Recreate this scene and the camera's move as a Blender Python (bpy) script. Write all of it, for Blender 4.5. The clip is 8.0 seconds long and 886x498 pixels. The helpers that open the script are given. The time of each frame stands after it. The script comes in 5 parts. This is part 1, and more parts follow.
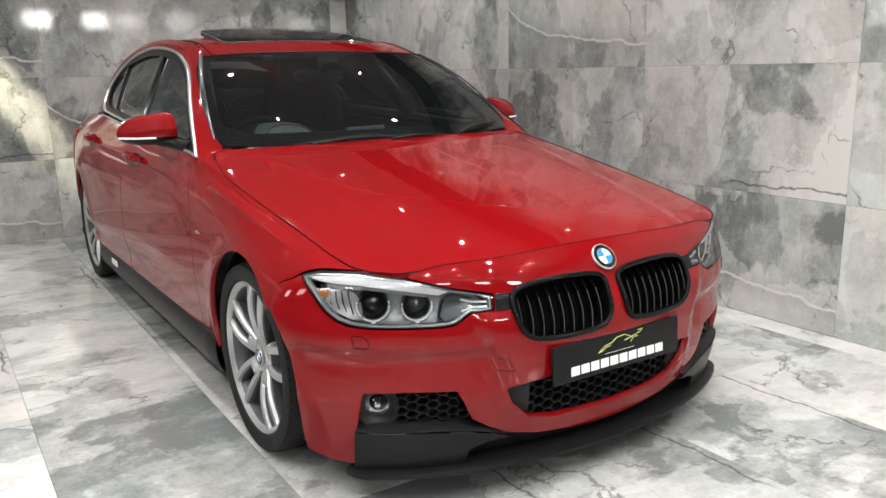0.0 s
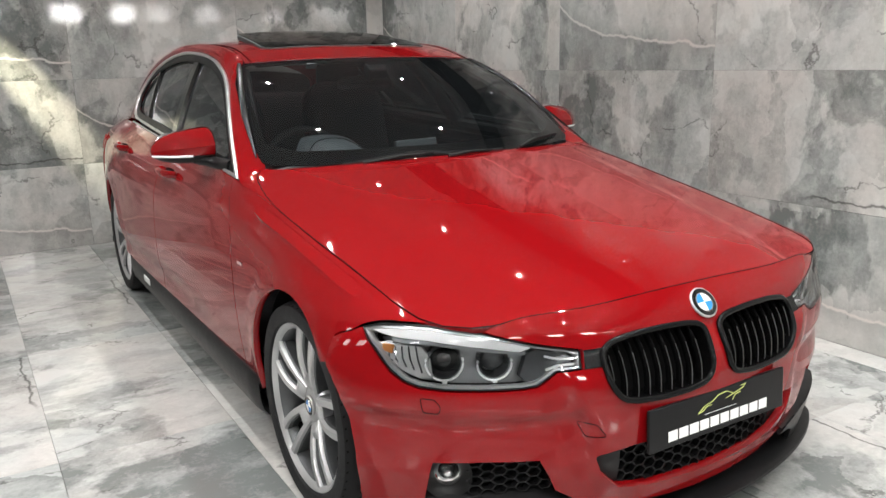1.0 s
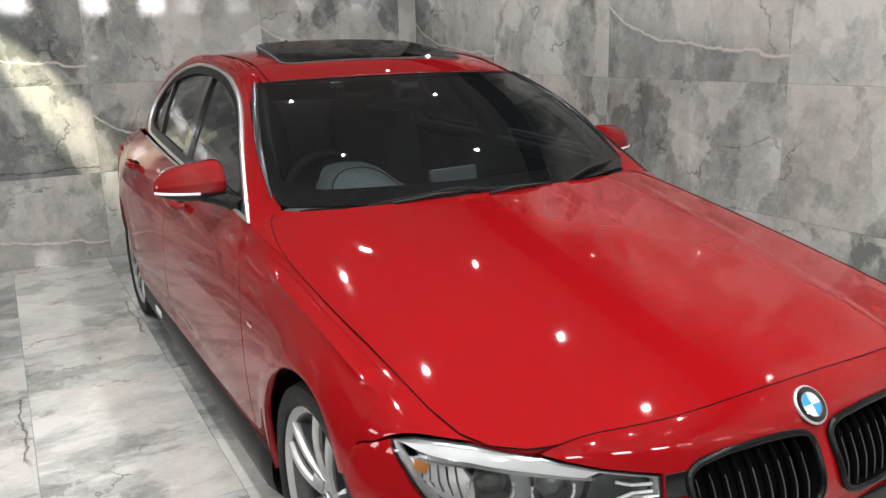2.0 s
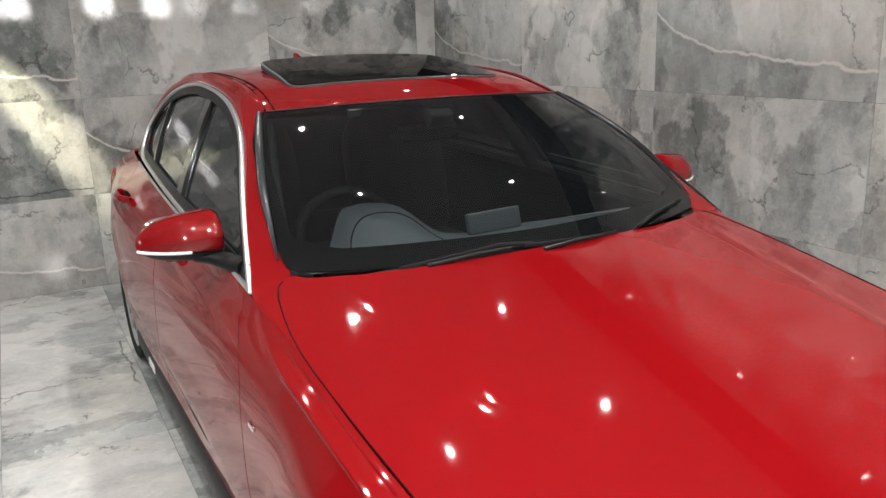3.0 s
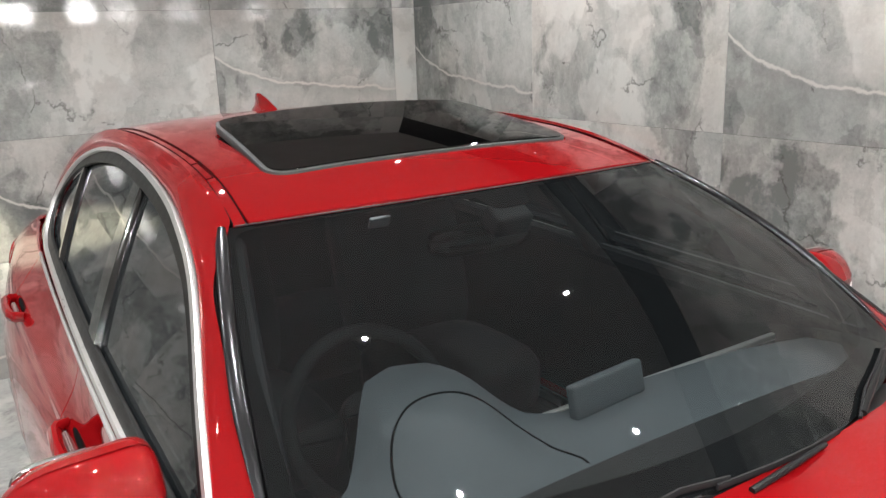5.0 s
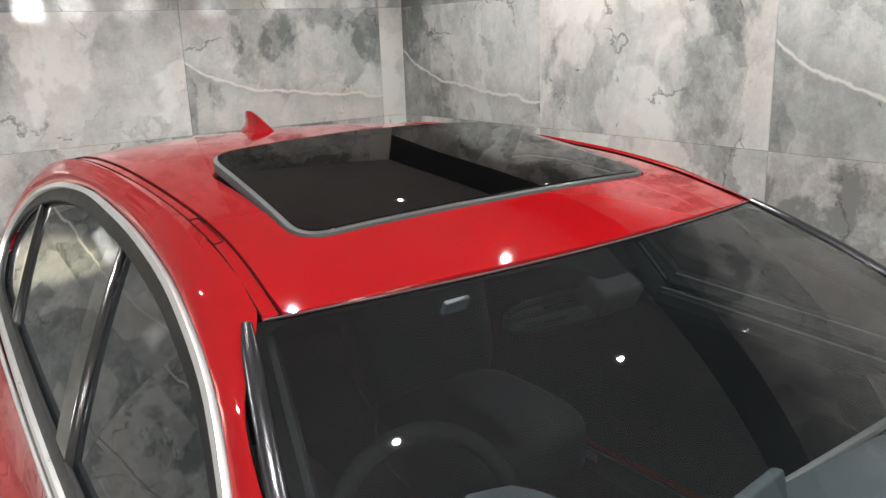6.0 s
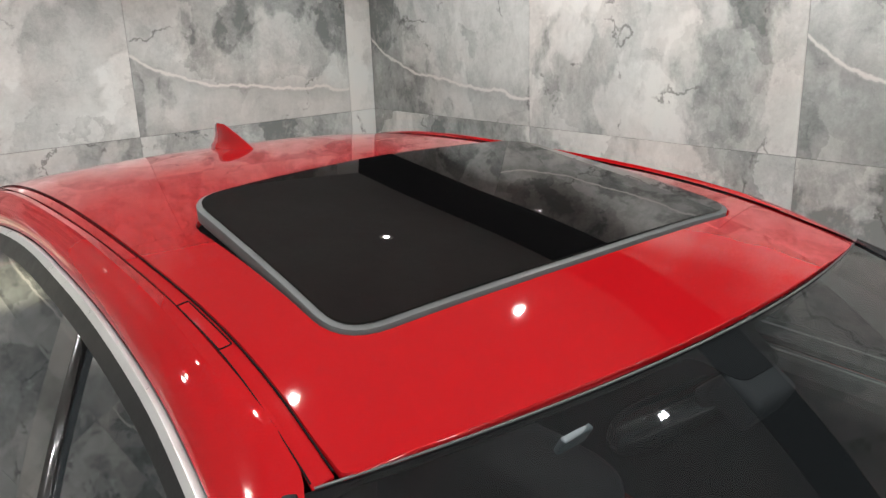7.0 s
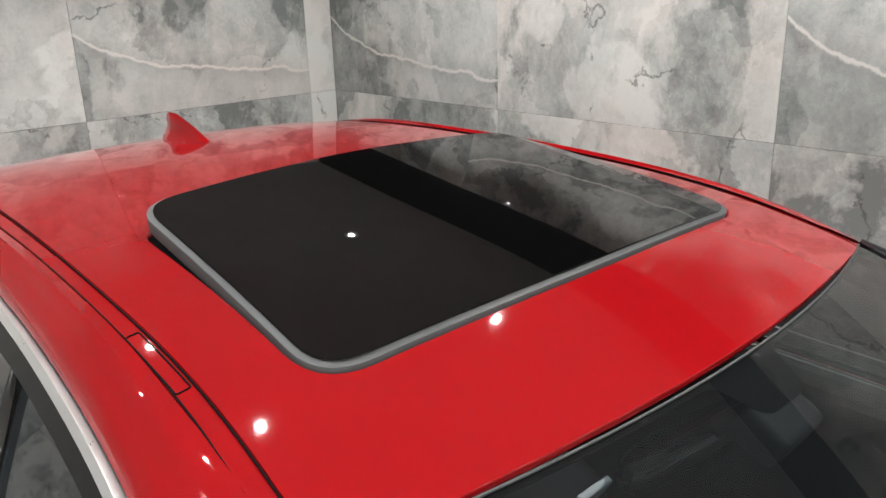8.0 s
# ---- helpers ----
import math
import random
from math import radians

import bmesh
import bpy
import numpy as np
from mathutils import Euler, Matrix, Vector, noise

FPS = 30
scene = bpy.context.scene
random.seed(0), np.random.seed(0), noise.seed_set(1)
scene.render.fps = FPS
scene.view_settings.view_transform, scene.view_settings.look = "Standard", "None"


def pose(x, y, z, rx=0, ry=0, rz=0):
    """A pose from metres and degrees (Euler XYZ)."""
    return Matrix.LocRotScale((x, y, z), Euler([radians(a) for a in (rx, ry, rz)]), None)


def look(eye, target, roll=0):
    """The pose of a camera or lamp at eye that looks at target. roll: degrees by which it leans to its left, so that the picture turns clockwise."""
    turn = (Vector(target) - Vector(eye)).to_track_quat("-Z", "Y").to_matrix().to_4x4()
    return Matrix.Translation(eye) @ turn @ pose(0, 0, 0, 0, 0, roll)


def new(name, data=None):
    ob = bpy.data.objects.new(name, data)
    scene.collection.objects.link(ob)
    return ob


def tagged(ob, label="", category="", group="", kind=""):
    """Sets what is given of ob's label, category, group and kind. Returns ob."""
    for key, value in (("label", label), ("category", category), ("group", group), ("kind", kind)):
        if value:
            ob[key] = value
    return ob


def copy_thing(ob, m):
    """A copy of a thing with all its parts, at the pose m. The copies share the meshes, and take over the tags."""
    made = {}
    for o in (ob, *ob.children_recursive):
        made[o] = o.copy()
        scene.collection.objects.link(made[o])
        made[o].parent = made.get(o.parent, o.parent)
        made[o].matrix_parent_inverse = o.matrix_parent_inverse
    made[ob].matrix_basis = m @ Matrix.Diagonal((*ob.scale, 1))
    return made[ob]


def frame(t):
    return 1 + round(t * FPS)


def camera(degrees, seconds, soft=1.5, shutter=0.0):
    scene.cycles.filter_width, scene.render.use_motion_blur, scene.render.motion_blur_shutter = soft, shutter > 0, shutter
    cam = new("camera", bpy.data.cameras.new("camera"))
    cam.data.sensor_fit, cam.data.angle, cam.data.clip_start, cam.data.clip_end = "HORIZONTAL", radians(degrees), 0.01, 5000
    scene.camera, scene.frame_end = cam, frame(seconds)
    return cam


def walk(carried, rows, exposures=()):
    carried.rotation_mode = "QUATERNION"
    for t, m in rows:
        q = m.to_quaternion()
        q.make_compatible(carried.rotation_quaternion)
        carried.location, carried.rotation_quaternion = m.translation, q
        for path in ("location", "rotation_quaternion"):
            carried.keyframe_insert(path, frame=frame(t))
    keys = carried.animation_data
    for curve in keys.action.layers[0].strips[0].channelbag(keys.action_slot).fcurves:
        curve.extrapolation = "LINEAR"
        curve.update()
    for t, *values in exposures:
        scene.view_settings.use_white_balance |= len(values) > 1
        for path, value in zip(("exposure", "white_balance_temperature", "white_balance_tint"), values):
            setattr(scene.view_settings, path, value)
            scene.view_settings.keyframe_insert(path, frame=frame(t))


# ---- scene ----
cam = camera(58.3, 8.0)
PATH = [
    (0, (-1.641, -2.366, 1.204), (-0.58, -0.729, 0.763), -1.1),
    (0.5, (-1.639, -2.194, 1.245), (-0.597, -0.547, 0.798), -1.1),
    (1, (-1.591, -2.042, 1.283), (-0.584, -0.377, 0.818), -1.3),
    (1.5, (-1.454, -1.886, 1.359), (-0.486, -0.203, 0.88), -1.3),
    (2, (-1.402, -1.675, 1.405), (-0.467, 0.021, 0.905), -1.4),
    (2.2, (-1.4, -1.568, 1.427), (-0.475, 0.132, 0.921), -1.3),
    (3.5, (-1.161, -0.963, 1.499), (-0.247, 0.743, 0.995), -2.0),
    (4, (-1.157, -0.68, 1.532), (-0.227, 1.017, 1.027), -2.2),
    (4.5, (-1.032, -0.433, 1.552), (-0.067, 1.245, 1.048), -2.3),
    (4.7, (-0.99, -0.336, 1.571), (0.003, 1.326, 1.071), -2.4),
    (5.8, (-0.958, 0.214, 1.642), (0.144, 1.793, 1.101), -1.5),
    (6, (-0.919, 0.275, 1.642), (0.197, 1.851, 1.121), -2.1),
    (6.5, (-0.862, 0.48, 1.66), (0.309, 2.008, 1.117), -2.1),
    (7, (-0.841, 0.669, 1.691), (0.378, 2.148, 1.118), -2.0),
    (7.5, (-0.796, 0.764, 1.703), (0.466, 2.192, 1.097), -1.9),
    (8, (-0.784, 0.786, 1.703), (0.499, 2.184, 1.072), -1.7),
]
walk(cam, [(t, look(eye, target, roll)) for t, eye, target, roll in PATH], [(0, 0.06), (2.2, 0.08), (3.5, 0.06), (4.0, 0.19), (4.7, 0.42), (5.8, 0.77), (8, 0.75)])

from mathutils.geometry import delaunay_2d_cdt

# ---- world and light ----
world = bpy.data.worlds.new("world")
scene.world = world
world.use_nodes = True
world.node_tree.nodes["Background"].inputs[0].default_value = (0.02, 0.02, 0.022, 1)
world.node_tree.nodes["Background"].inputs[1].default_value = 1.0
LAMP_X, LAMP_Y, CEIL = (-2.6, -1.36, -0.12, 1.1), (-4.15, -3.1, -2.05, -1.0, 0.05, 1.1, 2.15, 3.2), 2.72
SPOT_W = 36.0
scene.view_settings.exposure = 0.0


# ---- materials ----
def material(name, color=(0.5, 0.5, 0.5), rough=0.5, metal=0.0, coat=0.0, coat_rough=0.03, emit=None, strength=1.0, ior=1.45):
    m = bpy.data.materials.new(name)
    m.use_nodes = True
    b = m.node_tree.nodes["Principled BSDF"]
    b.inputs["Base Color"].default_value = (*color, 1)
    b.inputs["Roughness"].default_value, b.inputs["Metallic"].default_value = rough, metal
    b.inputs["Coat Weight"].default_value, b.inputs["Coat Roughness"].default_value = coat, coat_rough
    b.inputs["IOR"].default_value = ior
    if emit:
        b.inputs["Emission Color"].default_value = (*emit, 1)
        b.inputs["Emission Strength"].default_value = strength
    return m


def node(m, kind, **values):
    n = m.node_tree.nodes.new(kind)
    for key, value in values.items():
        if key == "operation":
            n.operation = value
        elif key == "use_clamp":
            n.use_clamp = value
        elif key == "data_type":
            n.data_type = value
        elif key == "blend_type":
            n.blend_type = value
        elif key == "feature":
            n.feature = value
        else:
            n.inputs[key].default_value = value
    return n


def link(m, a, b):
    m.node_tree.links.new(a, b)


def bsdf(m):
    return m.node_tree.nodes["Principled BSDF"]


def ramp(m, source, stops):
    r = node(m, "ShaderNodeValToRGB")
    e = r.color_ramp.elements
    while len(e) < len(stops):
        e.new(0.5)
    for el, (p, c) in zip(e, stops):
        el.position, el.color = p, (*((c,) * 3 if isinstance(c, (int, float)) else c), 1)
    link(m, source, r.inputs[0])
    return r.outputs[0]


def math_node(m, op, a, b=None, clamp=False):
    n = node(m, "ShaderNodeMath", operation=op, use_clamp=clamp)
    for i, v in enumerate((a, b)):
        if v is None:
            continue
        if isinstance(v, (int, float)):
            n.inputs[i].default_value = v
        else:
            link(m, v, n.inputs[i])
    return n.outputs[0]


def mix(m, fac, a, b, blend="MIX"):
    n = node(m, "ShaderNodeMix", data_type="RGBA", blend_type=blend)
    for i, v in ((0, fac), (6, a), (7, b)):
        if isinstance(v, (int, float)):
            n.inputs[i].default_value = v if i == 0 else (v, v, v, 1)
        elif isinstance(v, tuple):
            n.inputs[i].default_value = (*v, 1)
        else:
            link(m, v, n.inputs[i])
    return n.outputs[2]


def grain(m, scale, detail=3.0, rough=0.6, vector=None, distortion=0.0):
    n = node(m, "ShaderNodeTexNoise", Scale=scale, Detail=detail, Roughness=rough, Distortion=distortion)
    if vector is None:
        vector = node(m, "ShaderNodeTexCoord").outputs["Object"]
    link(m, vector, n.inputs["Vector"])
    return n.outputs[0]


def bump(m, height, strength, distance):
    n = node(m, "ShaderNodeBump", Strength=strength, Distance=distance)
    link(m, height, n.inputs["Height"])
    link(m, n.outputs[0], bsdf(m).inputs["Normal"])


def weather(m, base, scale, lo, hi, rough_lo, rough_hi, relief=0.0):
    """Uneven tone and gloss at two sizes."""
    a, b = grain(m, scale, 5), grain(m, scale * 9, 3)
    f = math_node(m, "ADD", math_node(m, "MULTIPLY", a, 0.65), math_node(m, "MULTIPLY", b, 0.35))
    link(m, ramp(m, f, [(0.3, tuple(c * lo for c in base)), (0.7, tuple(c * hi for c in base))]), bsdf(m).inputs["Base Color"])
    link(m, ramp(m, f, [(0.3, rough_lo), (0.7, rough_hi)]), bsdf(m).inputs["Roughness"])
    if relief:
        bump(m, b, relief, 0.002)
    return m


def marble(name, light, dark, rough_lo, rough_hi):
    """Polished porcelain with a slate-like print: clouds, blocky patches, hair cracks and, where the tile's colour asks for it, a white vein."""
    m = material(name, light, 0.15)
    tc, info = node(m, "ShaderNodeTexCoord").outputs["Object"], node(m, "ShaderNodeObjectInfo")
    sep = node(m, "ShaderNodeSeparateColor")
    link(m, info.outputs["Color"], sep.inputs[0])
    tone, veined, cracked = sep.outputs[0], sep.outputs[1], sep.outputs[2]
    shift = node(m, "ShaderNodeCombineXYZ")
    link(m, math_node(m, "MULTIPLY", info.outputs["Random"], 37.0), shift.inputs[2])
    link(m, math_node(m, "MULTIPLY", info.outputs["Random"], 11.0), shift.inputs[0])
    add = node(m, "ShaderNodeVectorMath", operation="ADD")
    link(m, tc, add.inputs[0]), link(m, shift.outputs[0], add.inputs[1])
    p = add.outputs[0]
    tall = node(m, "ShaderNodeVectorMath", operation="MULTIPLY")
    tall.inputs[1].default_value = (1.0, 0.72, 1.0)
    link(m, p, tall.inputs[0])
    pt = tall.outputs[0]
    # warped copy of the place, for ragged patch edges
    wn = node(m, "ShaderNodeTexNoise", Scale=4.2, Detail=6.0, Roughness=0.62)
    link(m, p, wn.inputs["Vector"])
    warp = node(m, "ShaderNodeMix", data_type="RGBA", blend_type="LINEAR_LIGHT")
    warp.inputs[0].default_value = 0.13
    link(m, pt, warp.inputs[6]), link(m, wn.outputs[1], warp.inputs[7])
    wp = warp.outputs[2]

    def blocks(scale, metric="CHEBYCHEV"):
        c = node(m, "ShaderNodeTexVoronoi", Scale=scale, Randomness=1.0)
        c.distance = metric
        link(m, wp, c.inputs["Vector"])
        s = node(m, "ShaderNodeSeparateColor")
        link(m, c.outputs["Color"], s.inputs[0])
        return s.outputs[0]
    cloud, crumb, fine = grain(m, 1.1, 9, 0.66, pt, 0.3), grain(m, 9, 10, 0.74, pt, 0.3), grain(m, 60, 5, 0.75, p)
    # peeled patches with crisp torn edges, and streaks that hang down the tile
    drip = node(m, "ShaderNodeVectorMath", operation="MULTIPLY")
    drip.inputs[1].default_value = (1.0, 0.42, 1.0)
    link(m, p, drip.inputs[0])
    peel = ramp(m, grain(m, 1.7, 8, 0.56, pt, 0.35), [(0.485, 0.0), (0.510, 1.0)])
    hang = ramp(m, grain(m, 4.2, 10, 0.66, drip.outputs[0], 0.2), [(0.45, 0.0), (0.53, 1.0)])
    flake = ramp(m, grain(m, 8.5, 8, 0.7, pt), [(0.56, 0.0), (0.60, 1.0)])
    f = math_node(m, "MULTIPLY", ramp(m, cloud, [(0.34, 0.0), (0.66, 1.0)]), 0.23)
    for v, w in ((blocks(1.6), 0.20), (blocks(3.4, "EUCLIDEAN"), 0.13), (blocks(7.5), 0.07), (peel, 0.17), (hang, 0.05), (flake, 0.05), (ramp(m, crumb, [(0.36, 0.0), (0.64, 1.0)]), 0.12), (ramp(m, fine, [(0.35, 0.0), (0.65, 1.0)]), 0.06)):
        f = math_node(m, "ADD", f, math_node(m, "MULTIPLY", v, w))
    f = math_node(m, "ADD", f, math_node(m, "MULTIPLY", math_node(m, "SUBTRACT", tone, 0.56), 0.50), True)
    mid = tuple(a * 0.55 + b * 0.45 for a, b in zip(light, dark))
    col = ramp(m, f, [(0.28, dark), (0.48, mid), (0.60, tuple(0.86 * a + 0.14 * b for a, b in zip(light, dark))), (0.80, tuple(min(1, a * 1.15) for a in light))])
    # hair cracks, broken up by a mask
    cr = node(m, "ShaderNodeTexVoronoi", Scale=1.9, Randomness=1.0, feature="DISTANCE_TO_EDGE")
    link(m, wp, cr.inputs["Vector"])
    crack = math_node(m, "MULTIPLY", ramp(m, cr.outputs["Distance"], [(0.003, 1.0), (0.011, 0.0)]), ramp(m, grain(m, 2.6, 5, 0.7, p), [(0.51, 0.0), (0.57, 1.0)]))
    col = mix(m, math_node(m, "MULTIPLY", crack, 0.62), col, (0.055, 0.055, 0.052))
    # the white vein falls from the tile's side edge and runs out along its foot
    sx = node(m, "ShaderNodeSeparateXYZ")
    link(m, tc, sx.inputs[0])
    wob = math_node(m, "MULTIPLY", math_node(m, "SUBTRACT", grain(m, 3.4, 6, 0.60, tc), 0.5), 0.13)
    fall = math_node(m, "MULTIPLY", math_node(m, "POWER", 2.718, math_node(m, "MULTIPLY", math_node(m, "ADD", sx.outputs[0], 0.6), -2.6)), 0.27)
    line = math_node(m, "ADD", math_node(m, "ADD", fall, -0.19), wob)
    off = math_node(m, "ABSOLUTE", math_node(m, "SUBTRACT", sx.outputs[1], line))
    vein = math_node(m, "MULTIPLY", ramp(m, off, [(0.0028, 1.0), (0.0085, 0.0)]), veined)
    col = mix(m, math_node(m, "MULTIPLY", vein, 0.75), col, (0.66, 0.65, 0.62))
    halo = math_node(m, "MULTIPLY", math_node(m, "MULTIPLY", ramp(m, off, [(0.0, 1.0), (0.07, 0.0)]), veined), 0.22)
    col = mix(m, halo, col, (0.10, 0.105, 0.10))
    # a dark crack along the foot of some tiles, and a cooler, darker bed below the vein
    rise = math_node(m, "SUBTRACT", sx.outputs[1], math_node(m, "ADD", math_node(m, "MULTIPLY", wob, 1.1), -0.262))
    split = math_node(m, "MULTIPLY", ramp(m, math_node(m, "ABSOLUTE", rise), [(0.0020, 1.0), (0.0070, 0.0)]), math_node(m, "MULTIPLY", ramp(m, math_node(m, "ADD", sx.outputs[0], 0.5), [(0.42, 0.0), (0.52, 1.0)]), cracked))
    bed = math_node(m, "MULTIPLY", ramp(m, math_node(m, "ADD", math_node(m, "SUBTRACT", sx.outputs[1], line), 0.5), [(0.488, 1.0), (0.50, 0.0)]), veined)
    col = mix(m, math_node(m, "MULTIPLY", bed, 0.20), col, (0.13, 0.14, 0.142))
    col = mix(m, math_node(m, "MULTIPLY", vein, 0.75), col, (0.66, 0.65, 0.62))
    col = mix(m, math_node(m, "MULTIPLY", split, 0.8), col, (0.05, 0.05, 0.048))
    col = mix(m, ramp(m, grain(m, 1.7, 3, 0.6, wp), [(0.42, 0.0), (0.62, 1.0)]), col, mix(m, 1.0, col, (1.045, 0.985, 0.965), "MULTIPLY"))
    link(m, col, bsdf(m).inputs["Base Color"])
    link(m, ramp(m, fine, [(0.3, rough_lo), (0.7, rough_hi)]), bsdf(m).inputs["Roughness"])
    bump(m, grain(m, 5.0, 2, 0.5, p), 0.03, 0.01)
    return m


def pane(name, tint, gloss=0.0, film=0.0):
    """A sheet of tinted glass: clear through, with a mirror skin and a thin film of pale haze put into its colour."""
    m = bpy.data.materials.new(name)
    m.use_nodes = True
    t = m.node_tree
    t.nodes.remove(bsdf(m))
    tr, gl, fr, mx = (node(m, "ShaderNodeBsdfTransparent", Color=(*tint, 1)), node(m, "ShaderNodeBsdfGlossy", Roughness=0.01),
                      node(m, "ShaderNodeFresnel", IOR=1.52), node(m, "ShaderNodeMixShader"))
    link(m, math_node(m, "ADD", fr.outputs[0], gloss), mx.inputs[0])
    link(m, tr.outputs[0], mx.inputs[1]), link(m, gl.outputs[0], mx.inputs[2])
    last = mx.outputs[0]
    if film:
        # blue-grey diffuse share that lifts the glass like a hazy reflection
        veil, fm = node(m, "ShaderNodeBsdfDiffuse", Color=(0.46, 0.54, 0.60, 1)), node(m, "ShaderNodeMixShader")
        link(m, ramp(m, grain(m, 3.0, 4, 0.6), [(0.3, film * 0.75), (0.7, film * 1.25)]), fm.inputs[0])
        link(m, last, fm.inputs[1]), link(m, veil.outputs[0], fm.inputs[2])
        last = fm.outputs[0]
    link(m, last, t.nodes["Material Output"].inputs[0])
    return m


PAINT = material("red_paint", (0.19, 0.0030, 0.0045), 0.5, 0.0, 1.0, 0.03)
bsdf(PAINT).inputs["Coat IOR"].default_value = 1.45
weather(PAINT, (0.19, 0.0030, 0.0045), 1.6, 0.95, 1.05, 0.45, 0.55)
bsdf(PAINT).inputs["Specular IOR Level"].default_value = 0.0
BLACK = weather(material("satin_black_plastic"), (0.0065, 0.0065, 0.007), 30, 0.8, 1.2, 0.34, 0.46, 0.10)
bsdf(BLACK).inputs["Specular IOR Level"].default_value = 0.28
SATIN_BLACK = material("satin_black_paint", (0.004, 0.004, 0.0042), 0.24)
bsdf(SATIN_BLACK).inputs["Specular IOR Level"].default_value = 0.2
# paler metal that imitates the highlight on the black slats
SLAT_HIGHLIGHT = material("slat_highlight", (0.12, 0.12, 0.123), 0.32, 0.8)
GLOSS = material("gloss_black", (0.008, 0.008, 0.008), 0.12, 0, 0.6)
# near-black for black parts and for shade drawn in gaps and recesses
DARK = material("black_and_recess_shade", (0.004, 0.004, 0.004), 0.9)
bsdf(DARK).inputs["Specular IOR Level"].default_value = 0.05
RUBBER = weather(material("rubber"), (0.011, 0.011, 0.012), 25, 0.8, 1.3, 0.55, 0.75, 0.2)
bsdf(RUBBER).inputs["Specular IOR Level"].default_value = 0.3
SEAL = weather(material("grey_seal"), (0.036, 0.039, 0.040), 25, 0.85, 1.1, 0.45, 0.6)
SATIN = weather(material("satin_aluminium", metal=0.75), (0.55, 0.547, 0.54), 20, 0.95, 1.05, 0.26, 0.36)
TRIM = material("dark_chrome", (0.042, 0.043, 0.046), 0.20, 0.85)
CHROME = material("chrome", (0.82, 0.82, 0.82), 0.06, 1.0)
ALLOY = weather(material("machined_alloy", metal=0.7), (0.50, 0.50, 0.505), 6, 0.95, 1.05, 0.28, 0.38)
GREY_ALLOY = weather(material("painted_grey_alloy", metal=0.5), (0.10, 0.103, 0.107), 30, 0.85, 1.1, 0.35, 0.45)
STEEL = weather(material("brake_steel", metal=1.0), (0.30, 0.29, 0.28), 30, 0.7, 1.1, 0.35, 0.5)
LAMP_GREY = material("lamp_reflector", (0.88, 0.88, 0.88), 0.22, 0.7)
LAMP_DARK = material("lamp_bezel", (0.36, 0.37, 0.38), 0.25, 0.6)
LAMP_DEEP = material("smoked_lamp_bowl", (0.10, 0.105, 0.11), 0.22, 0.6)
LIGHT_GUIDE = material("clear_light_guide", (0.95, 0.95, 0.95), 0.12, 0.0, 0.6)
AMBER = material("amber_lens", (0.42, 0.16, 0.04), 0.25, 0.0, 0.5)
RED_LENS = material("red_lens", (0.30, 0.006, 0.008), 0.1, 0.0, 1.0)
WHITE = material("white_enamel", (0.8, 0.8, 0.79), 0.3)
BLUE = material("blue_enamel", (0.03, 0.22, 0.60), 0.25, 0, 0.5)
LIME = material("lime_print", (0.58, 0.64, 0.20), 0.4)
DASH = weather(material("dash_vinyl"), (0.062, 0.074, 0.081), 14, 0.9, 1.1, 0.5, 0.65, 0.08)
CLOTH = weather(material("black_upholstery"), (0.014, 0.0145, 0.0155), 20, 0.7, 1.3, 0.6, 0.8, 0.1)
bsdf(CLOTH).inputs["Specular IOR Level"].default_value = 0.2
SCREEN_GLASS = pane("windscreen_glass", (0.36, 0.40, 0.405), 0.0, 0.006)
TINT_GLASS = pane("tinted_glass", (0.115, 0.135, 0.14), 0.05, 0.022)
CLEAR = pane("clear_lens", (0.93, 0.94, 0.95), 0.02)
ROOF_GLASS = material("roof_glass", (0.0012, 0.0012, 0.0013), 0.015, 0.0, 0.0, ior=1.52)
TILE = marble("grey_marble_tile", (0.56, 0.575, 0.556), (0.175, 0.190, 0.184), 0.03, 0.08)
FLOOR_TILE = marble("pale_marble_tile", (0.50, 0.512, 0.50), (0.175, 0.187, 0.183), 0.05, 0.13)
GROUT = weather(material("grout"), (0.24, 0.245, 0.235), 30, 0.8, 1.1, 0.8, 0.9)
PLASTER = weather(material("grey_plaster"), (0.15, 0.15, 0.15), 4, 0.9, 1.06, 0.7, 0.85)
SOFFIT = weather(material("grey_ceiling_paint"), (0.42, 0.425, 0.42), 3, 0.9, 1.1, 0.7, 0.85)
BAND = weather(material("wall_top_shade"), (0.010, 0.010, 0.011), 5, 0.8, 1.2, 0.5, 0.65)
LED = material("lamp_lens", (0.8, 0.8, 0.8), 0.4, emit=(1.0, 0.985, 0.965), strength=260)
DAYLIGHT = material("lit_panel", (0.8, 0.8, 0.8), 0.4, emit=(1.0, 0.985, 0.95), strength=9.0)
BRIGHT_DAY = material("sunlit_panel", (0.8, 0.8, 0.8), 0.4, emit=(1.0, 0.99, 0.97), strength=36.0)


# ---- building helpers ----
def part(name, geo, mat, parent=None, label="", smooth=True):
    """One mesh object from (points, faces[, normals]), under its thing."""
    me = bpy.data.meshes.new(name)
    pts, faces = geo[0], geo[1]
    me.from_pydata([tuple(map(float, p)) for p in pts], [], [tuple(map(int, f)) for f in faces])
    me.materials.append(mat)
    me.polygons.foreach_set("use_smooth", [smooth] * len(me.polygons))
    me.update()
    if len(geo) > 2:
        me.normals_split_custom_set_from_vertices([tuple(map(float, n)) for n in geo[2]])
    elif smooth:
        me.set_sharp_from_angle(angle=radians(38))
    ob = new(name, me)
    if parent:
        ob.parent = parent
    return tagged(ob, label)


